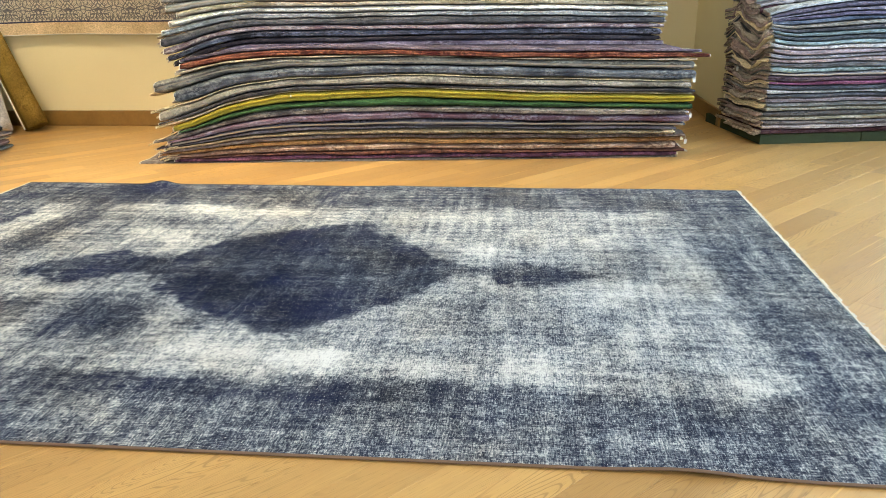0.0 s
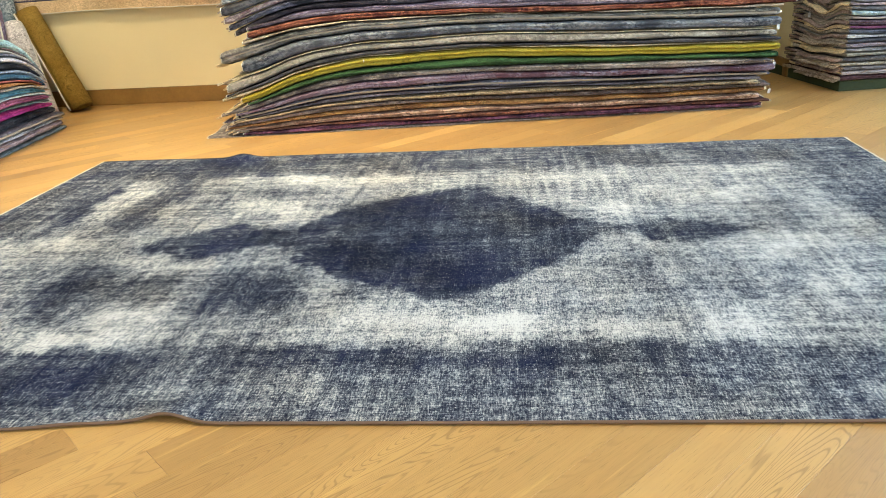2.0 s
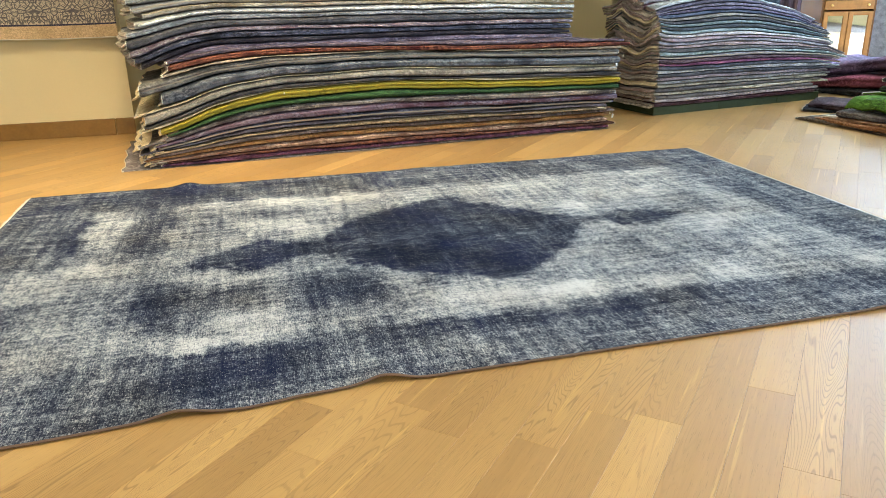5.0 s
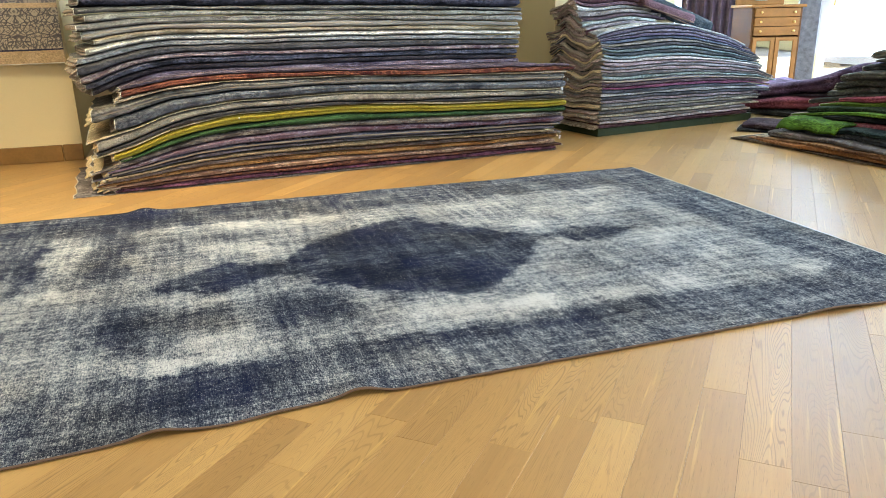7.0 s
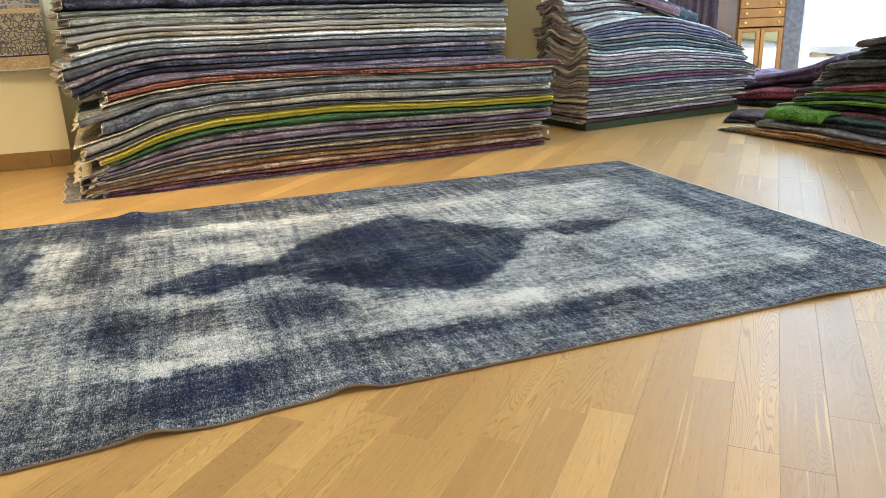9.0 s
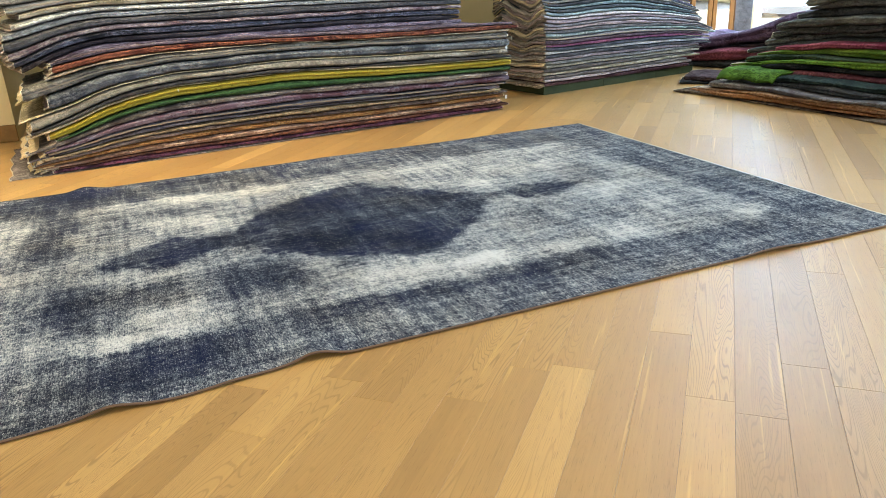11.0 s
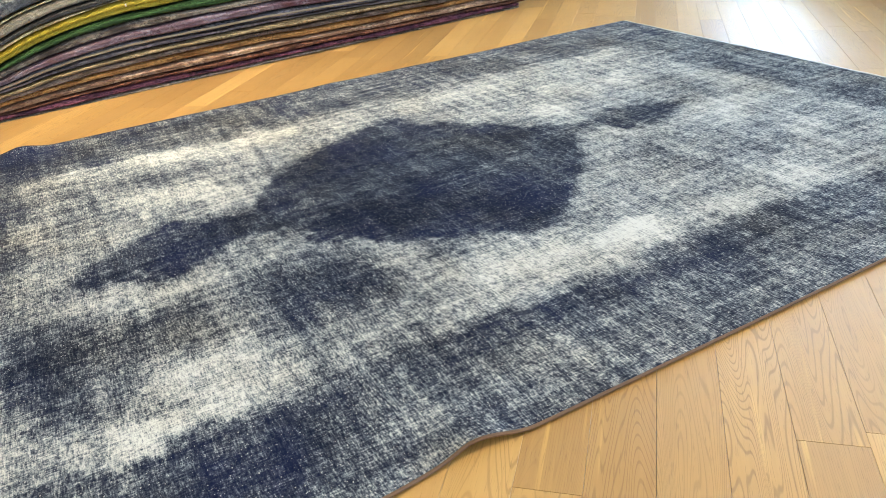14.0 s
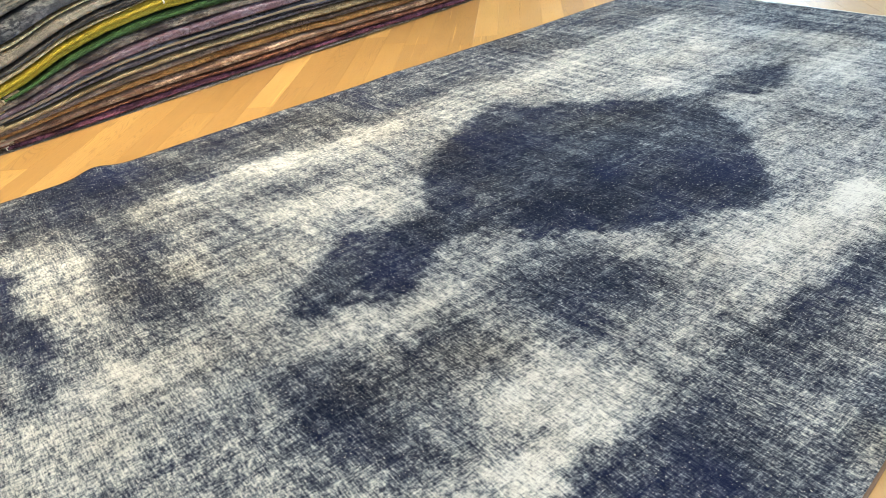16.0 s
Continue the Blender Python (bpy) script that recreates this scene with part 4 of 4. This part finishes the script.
rolled_rug((-1.66, 3.60, 0.01), (-1.68, 3.74, 1.10), 0.11, rug_cloth((0.40, 0.38, 0.38), (0.5, 0.48, 0.46), 0.5), "light grey rolled rug standing on end")
rolled_rug((-1.68, 3.28, 0.01), (-1.72, 3.40, 0.58), 0.085, rug_cloth((0.58, 0.55, 0.52), None, 0.4), "off-white rolled rug standing on end")
rolled_rug((-1.91, 3.62, 0.01), (-1.94, 3.78, 1.12), 0.11, rug_cloth((0.20, 0.22, 0.26), None, 0.7), "slate blue rolled rug standing on end")
rolled_rug((-2.16, 3.50, 0.01), (-2.20, 3.70, 1.15), 0.11, rug_cloth((0.55, 0.54, 0.52), (0.05, 0.05, 0.05), 0.9), "ivory and black patterned rolled rug")
rolled_rug((-1.96, 3.20, 0.01), (-1.99, 3.35, 0.62), 0.09, rug_cloth((0.25, 0.12, 0.12), None, 0.7), "faded red rolled rug standing on end")
# two rolls lying over the far shoulder of the second stack
for (a, b, rad, c, words) in (((0.55, 0.44, 1.06), (1.45, 0.38, 0.76), 0.075, (0.055, 0.075, 0.09), "dark petrol rolled rug lying over the second stack"), ((0.60, 0.28, 0.98), (1.12, 0.24, 0.84), 0.045, (0.20, 0.10, 0.12), "plum rolled rug lying over the second stack")):
    rolled_rug(PB @ Vector(a), PB @ Vector(b), rad, rug_cloth(c, None, 0.3), words, turns=1.6, cord=MAT_CORD)


# ---------------------------------------------------------------- rug hung on the wall
def arabesque(name, ground, figure, scale):
    """Scrolling floral border: rosettes and vines, mirrored along the band."""
    g = Graph(name)
    p = g.local()
    sx = g.node("ShaderNodeSeparateXYZ", {"Vector": p})
    px = g.math("PINGPONG", sx.outputs["X"], 0.115)
    q = g.node("ShaderNodeCombineXYZ", {"X": px, "Y": 0.0, "Z": sx.outputs["Z"]}).outputs[0]
    q = g.node("ShaderNodeVectorMath", {0: q, 1: g.mapped(q, (0, 0, 0))}, operation="ADD").outputs[0]
    v = g.node("ShaderNodeTexVoronoi", {"Vector": q, "Scale": scale}, feature="DISTANCE_TO_EDGE").outputs["Distance"]
    d = g.node("ShaderNodeTexVoronoi", {"Vector": q, "Scale": scale * 1.7}, feature="F1").outputs["Distance"]
    vine = g.math("SINE", g.math("MULTIPLY", g.noise(q, scale * 0.55, 1.0, 0.4, 1.2), 42.0))
    a = g.ramp(v, [(0.04, (1, 1, 1)), (0.09, (0, 0, 0))])
    b = g.ramp(vine, [(0.35, (0, 0, 0)), (0.65, (1, 1, 1))])
    c = g.ramp(d, [(0.18, (1, 1, 1)), (0.28, (0, 0, 0))])
    m = g.math("MAXIMUM", g.math("MULTIPLY", b, 0.85), g.math("MAXIMUM", a, g.math("MULTIPLY", c, 0.6)), clamp=True)
    col = g.mix(m, figure, ground)
    col = g.mix(g.math("MULTIPLY", g.noise(p, 30.0, 4.0), 0.5), col, (0.34, 0.30, 0.25))
    weave = g.noise(g.mapped(p, (300, 300, 90)), 1.0, 2.0)
    g.bump(weave, 0.4, 0.003)
    return g.done(col, 0.92, 0.0, 0.12)


hung = new("hanging_rug")
tagged(hung, "cream and navy floral carpet hung on the cream wall", "carpet")
hung.matrix_basis = pose(0, 3.875, 0)
band = rug_cloth((0.66, 0.48, 0.28), (0.70, 0.54, 0.36), 0.05)
for nm, z0, z1, m, lab in (("end_band", 0.660, 0.738, band, "plain tan woven end"), ("guard_stripe", 0.738, 0.748, plain("navy_yarn", (0.03, 0.03, 0.06), 0.9), "thin navy guard stripe"), ("border", 0.748, 1.00, arabesque("floral_border", (0.035, 0.037, 0.06), (0.50, 0.43, 0.33), 27.0), "floral scroll border"), ("inner_stripe", 1.00, 1.03, band, "tan guard stripe"), ("field", 1.03, 2.5, arabesque("floral_field", (0.48, 0.42, 0.34), (0.10, 0.10, 0.13), 12.0), "pale floral field")):
    bm = bmesh.new()
    nx = 90
    rows_v = []
    for zz in (z0, z1):
        rows_v.append([[bm.verts.new((-3.6 + 3.85 * i / nx, y + 0.006 * math.sin(i * 0.33) * (zz < 0.8), zz + 0.004 * math.sin(i * 0.21) * (zz < 0.8))) for i in range(nx + 1)] for y in (0.0, 0.012)])
    for i in range(nx):
        for y in (0, 1):
            bm.faces.new((rows_v[0][y][i], rows_v[0][y][i + 1], rows_v[1][y][i + 1], rows_v[1][y][i]))
        for zi in (0, 1):
            bm.faces.new((rows_v[zi][0][i], rows_v[zi][0][i + 1], rows_v[zi][1][i + 1], rows_v[zi][1][i]))
    bmesh.ops.recalc_face_normals(bm, faces=bm.faces)
    part(nm, bm, m, hung, lab)
v, f = tube([(-3.6 + 3.85 * i / 90, 0.004 + 0.006 * math.sin(i * 0.33), 0.657 + 0.004 * math.sin(i * 0.21)) for i in range(91)], 0.005, 6)
tagged(mesh_ob("hem", v, f, [MAT_FRINGE], parent=hung), "cream overcast hem")
v, f = tube([(-3.7, 0.006, 2.51), (0.33, 0.006, 2.51)], 0.014, 10)
tagged(mesh_ob("hanging_rail", v, f, [MAT_BRASS], parent=hung), "brass hanging rail")


# ---------------------------------------------------------------- glazed corner, cabinet
def far_structure(name, a, material, label, category, bevel=0.0):
    ob = structure(name, box_bm(*a, bevel), material, label, category)
    ob.matrix_world = FAR
    return ob


MAT_GLASS = Graph("pane_glass")
MAT_GLASS.put(MAT_GLASS.bsdf.inputs["Transmission Weight"], 1.0)
MAT_GLASS = MAT_GLASS.done((0.95, 0.97, 0.97), 0.0)
MAT_MIRROR = Graph("mirror").done((0.85, 0.87, 0.88), 0.03, 1.0)
far_structure("wall_far_top", (-5.0, 4.0, 0.0, 0.2, 2.6, 3.2), MAT_WALL, "cream wall over the shopfront", "wall")
far_structure("wall_far_low", (-5.0, 0.40, 0.0, 0.2, 0.0, 0.35), MAT_WALL, "low wall under the shop window", "wall")
far_structure("pillar_far", (0.14, 0.38, -0.12, 0.24, 0.0, 2.6), MAT_STONE, "dark speckled stone pillar beside the door", "pillar", 0.01)
far_structure("pillar_window", (-0.72, 0.12, 0.02, 0.18, 0.35, 2.6), MAT_WALL, "cream wall between window and door", "wall")
for i, (x0, x1) in enumerate(((-4.9, -2.9), (-2.8, -0.8))):
    win = far_structure("window_%d" % (i + 1), (x0, x1, 0.06, 0.12, 0.35, 0.42), MAT_FRAME, "white framed shop window", "window", 0.004)
    part("window_frame", box_bm(x0, x0 + 0.06, 0.06, 0.12, 0.42, 2.6, 0.004), MAT_FRAME, win)
    part("window_frame", box_bm(x1 - 0.06, x1, 0.06, 0.12, 0.42, 2.6, 0.004), MAT_FRAME, win)
    pane = part("pane", box_bm(x0 + 0.06, x1 - 0.06, 0.088, 0.094, 0.42, 2.6), MAT_GLASS, win, "clear glass pane")
    pane.visible_shadow = False
door = far_structure("door_1", (0.39, 0.50, 0.05, 0.13, 0.0, 2.6), MAT_FRAME, "white framed glass shop door", "door", 0.005)
part("door_frame", box_bm(1.52, 1.62, 0.05, 0.13, 0.0, 2.6, 0.005), MAT_FRAME, door)
part("door_rail", box_bm(0.50, 1.52, 0.06, 0.12, 0.02, 0.16, 0.005), MAT_FRAME, door)
pane = part("pane", box_bm(0.50, 1.52, 0.088, 0.096, 0.16, 2.6), MAT_GLASS, door, "clear glass pane")
pane.visible_shadow = False
part("door_handle", box_bm(0.52, 0.55, 0.0, 0.03, 0.92, 1.2, 0.008), MAT_BRASS, door)
side = far_structure("window_3", (1.64, 4.0, 0.06, 0.12, 0.0, 0.10), MAT_FRAME, "white framed shop window beside the door", "window", 0.004)
for x in (1.66, 2.8, 3.9):
    part("window_frame", box_bm(x, x + 0.06, 0.06, 0.12, 0.10, 2.6, 0.004), MAT_FRAME, side)

# pleated dark drape beside the window
bm = bmesh.new()
cols = []
for i in range(61):
    x = -1.30 + 0.92 * i / 60
    y = -0.06 + 0.03 * math.sin(i * 0.9)
    cols.append([bm.verts.new((x, y, z)) for z in (0.02, 0.9, 1.8, 2.6)] + [bm.verts.new((x, y + 0.008, z)) for z in (0.02, 0.9, 1.8, 2.6)])
for a, b in zip(cols, cols[1:]):
    for k in (0, 1, 2, 4, 5, 6):
        bm.faces.new((a[k], b[k], b[k + 1], a[k + 1]))
    bm.faces.new((a[0], b[0], b[4], a[4]))
for c in (cols[0], cols[-1]):
    for k in (0, 1, 2):
        bm.faces.new((c[k], c[k + 1], c[k + 5], c[k + 4]))
me = bpy.data.meshes.new("curtain")
bmesh.ops.recalc_face_normals(bm, faces=bm.faces)
bm.to_mesh(me)
bm.free()
me.materials.append(MAT_CURTAIN)
drape = tagged(new("curtain", me), "dark purple-brown patterned drape beside the window", "curtain")
drape.matrix_world = FAR

# wooden cabinet: drawers over two glazed doors, an oval mirror on top
cab = new("display_cabinet")
cab.matrix_basis = pose(7.28, 5.32, 0, 0, 0, -10)
tagged(cab, "honey-coloured wooden cabinet with drawers above glazed doors", "cabinet")
W, D, H = 0.60, 0.42, 0.92
part("side_panel", box_bm(-W / 2, -W / 2 + 0.025, 0, D, 0.06, H, 0.004), MAT_CABINET_DARK, cab)
part("side_panel", box_bm(W / 2 - 0.025, W / 2, 0, D, 0.06, H, 0.004), MAT_CABINET_DARK, cab)
part("back_panel", box_bm(-W / 2 + 0.025, W / 2 - 0.025, D - 0.02, D, 0.06, H), MAT_MIRROR, cab, "mirrored back panel")
part("bottom", box_bm(-W / 2 + 0.025, W / 2 - 0.025, 0.002, D - 0.02, 0.08, 0.11, 0.003), MAT_CABINET, cab)
part("top", box_bm(-W / 2 - 0.03, W / 2 + 0.03, -0.03, D + 0.01, H, H + 0.03, 0.008), MAT_CABINET, cab)
part("shelf", box_bm(-W / 2 + 0.025, W / 2 - 0.025, 0.03, D - 0.02, 0.585, 0.605, 0.002), MAT_CABINET, cab)
for x in (-W / 2 + 0.03, W / 2 - 0.03):
    for y in (0.03, D - 0.03):
        part("leg", box_bm(x - 0.02, x + 0.02, y - 0.02, y + 0.02, 0.0, 0.08, 0.005), MAT_CABINET_DARK, cab)
for k in range(3):
    z = 0.62 + k * 0.1
    drawer = part("drawer", box_bm(-W / 2 + 0.03, W / 2 - 0.03, -0.012, 0.2, z, z + 0.094, 0.005), MAT_CABINET, cab)
    for x in (-0.2, 0.2):
        bm = bmesh.new()
        bmesh.ops.create_uvsphere(bm, u_segments=12, v_segments=8, radius=0.014, matrix=Matrix.Translation((x, -0.024, z + 0.047)))
        part("knob", bm, MAT_BRASS, drawer)
for sgn in (-1, 1):
    x0, x1 = (-W / 2 + 0.028, -0.004) if sgn < 0 else (0.004, W / 2 - 0.028)
    leaf = part("door", box_bm(x0, x0 + 0.05, -0.012, 0.012, 0.11, 0.60, 0.004), MAT_CABINET, cab)
    part("stile", box_bm(x1 - 0.05, x1, -0.012, 0.012, 0.11, 0.60, 0.004), MAT_CABINET, leaf)
    part("rail", box_bm(x0 + 0.05, x1 - 0.05, -0.012, 0.012, 0.56, 0.60, 0.004), MAT_CABINET, leaf)
    part("rail", box_bm(x0 + 0.05, x1 - 0.05, -0.012, 0.012, 0.11, 0.15, 0.004), MAT_CABINET, leaf)
    part("glass", box_bm(x0 + 0.05, x1 - 0.05, -0.002, 0.002, 0.15, 0.56), MAT_MIRROR, leaf, "mirrored door panel")
part("gallery", box_bm(-W / 2, W / 2, D - 0.05, D - 0.02, H + 0.03, H + 0.50, 0.012), MAT_CABINET, cab)
bm = bmesh.new()
bmesh.ops.create_cone(bm, cap_ends=True, segments=40, radius1=0.5, radius2=0.5, depth=0.012, matrix=pose(0, D - 0.058, H + 0.27, 90) @ Matrix.Diagonal((0.5, 0.4, 1, 1)))
part("mirror", bm, MAT_MIRROR, cab, "oval mirror")

# ---------------------------------------------------------------- small things on the stacks
def paper_tag(mat, u, v, z, tilt, size=1.0):
    ob = new("price_tag")
    ob.matrix_basis = mat @ pose(u, v, z, tilt, 0, 8) @ Matrix.Scale(size, 4)
    tagged(ob, "small white paper price tag hanging from a rug", "tag", "price tags")
    part("card", box_bm(-0.008, 0.008, -0.0006, 0.0006, -0.026, 0.0, 0.0003, 1), MAT_TAG, ob)
    v_, f_ = tube([(0, 0, 0), (0.003, 0.012, 0.012), (0.0, 0.03, 0.016)], 0.0008, 4)
    mesh_ob("string", v_, f_, [MAT_FRINGE], parent=ob)


for u, v, z, t in ((3.005, 0.05, 0.235, 5), (3.01, 0.06, 0.43, -8), (2.985, 0.03, 0.095, 10)):
    paper_tag(FRAME_ONE, u, v, z, t)
paper_tag(FRAME_ONE, 0.80, -0.03, 0.380, 0, 0.45)
paper_tag(PB, -0.02, 0.38, 0.42, 4)

# ---------------------------------------------------------------- floor strips
CA, SA = math.cos(radians(PLANK_ANGLE)), math.sin(radians(PLANK_ANGLE))
ROW0, GAP = 1.560, 0.0006
KNOWN_JOINT = {0: 1.031, 2: 1.273, 3: 0.970, 5: 1.175, 6: 1.097, -7: 0.735}
LENGTHS = (0.70, 0.90, 1.0, 1.25, 1.5)


def plank_verts(length):
    a, b, c = length - GAP, PLANK_W - GAP, 0.0003
    v = [(0, 0, -0.011), (a, 0, -0.011), (a, b, -0.011), (0, b, -0.011), (0, 0, -c), (a, 0, -c), (a, b, -c), (0, b, -c), (c, c, 0), (a - c, c, 0), (a - c, b - c, 0), (c, b - c, 0)]
    f = [(8, 9, 10, 11), (4, 5, 9, 8), (5, 6, 10, 9), (6, 7, 11, 10), (7, 4, 8, 11), (0, 1, 5, 4), (1, 2, 6, 5), (2, 3, 7, 6), (3, 0, 4, 7)]
    return v, f


PLANK_MESH = {}
for ln in LENGTHS:
    v, f = plank_verts(ln)
    me = bpy.data.meshes.new("plank")
    me.from_pydata(v, [], f)
    me.materials.append(MAT_FLOOR)
    PLANK_MESH[ln] = me
PALE_STRIP = PLANK_MESH[1.0].copy()
PALE_STRIP.materials[0] = MAT_FLOOR_PALE
r = random.Random(21)
far_v, far_f, count = [], [], 0
for k in range(-75, 60):
    # row k lies between n and n + PLANK_W, where n is measured across the strips
    n0 = ROW0 + k * PLANK_W
    s = -8.0 + r.random()
    if k in KNOWN_JOINT:
        s = KNOWN_JOINT[k] - 9 * 1.0 + 0.0
    while s < 13:
        ln = 1.0 if k in KNOWN_JOINT and s < KNOWN_JOINT[k] - 0.1 else r.choice(LENGTHS)
        m, q = n0 + PLANK_W / 2, s + ln / 2
        x, y = q * CA + m * SA, q * SA - m * CA
        if -5.2 < x < 11.2 and -5.6 < y < 9.4:
            # local x runs along the strip, local y to its left
            mat = Matrix(((CA, -SA, 0, s * CA + (n0 + PLANK_W) * SA), (SA, CA, 0, s * SA - (n0 + PLANK_W) * CA), (0, 0, 1, 0), (0, 0, 0, 1)))
            beneath = 0.35 < x < 3.2 and 0.35 < y < 1.8
            if 0.1 < x < 4.7 and -1.0 < y < 3.0 and not beneath and count < 300:
                pale = k == 0 and abs(s + ln - KNOWN_JOINT[0]) < 0.01
                ob = new("plank", PALE_STRIP if pale else PLANK_MESH[ln])
                ob.parent = floor
                ob.matrix_basis = mat
                count += 1
            else:
                v, f = plank_verts(ln)
                b = len(far_v)
                far_v += [tuple(mat @ Vector(p)) for p in v]
                far_f += [tuple(b + i for i in q2) for q2 in f]
        s += ln
rest = bpy.data.meshes.new("planks")
rest.from_pydata(far_v, [], far_f)
rest.materials.append(MAT_FLOOR)
ob = new("planks", rest)
ob.parent = floor
tagged(ob, kind="stuff")
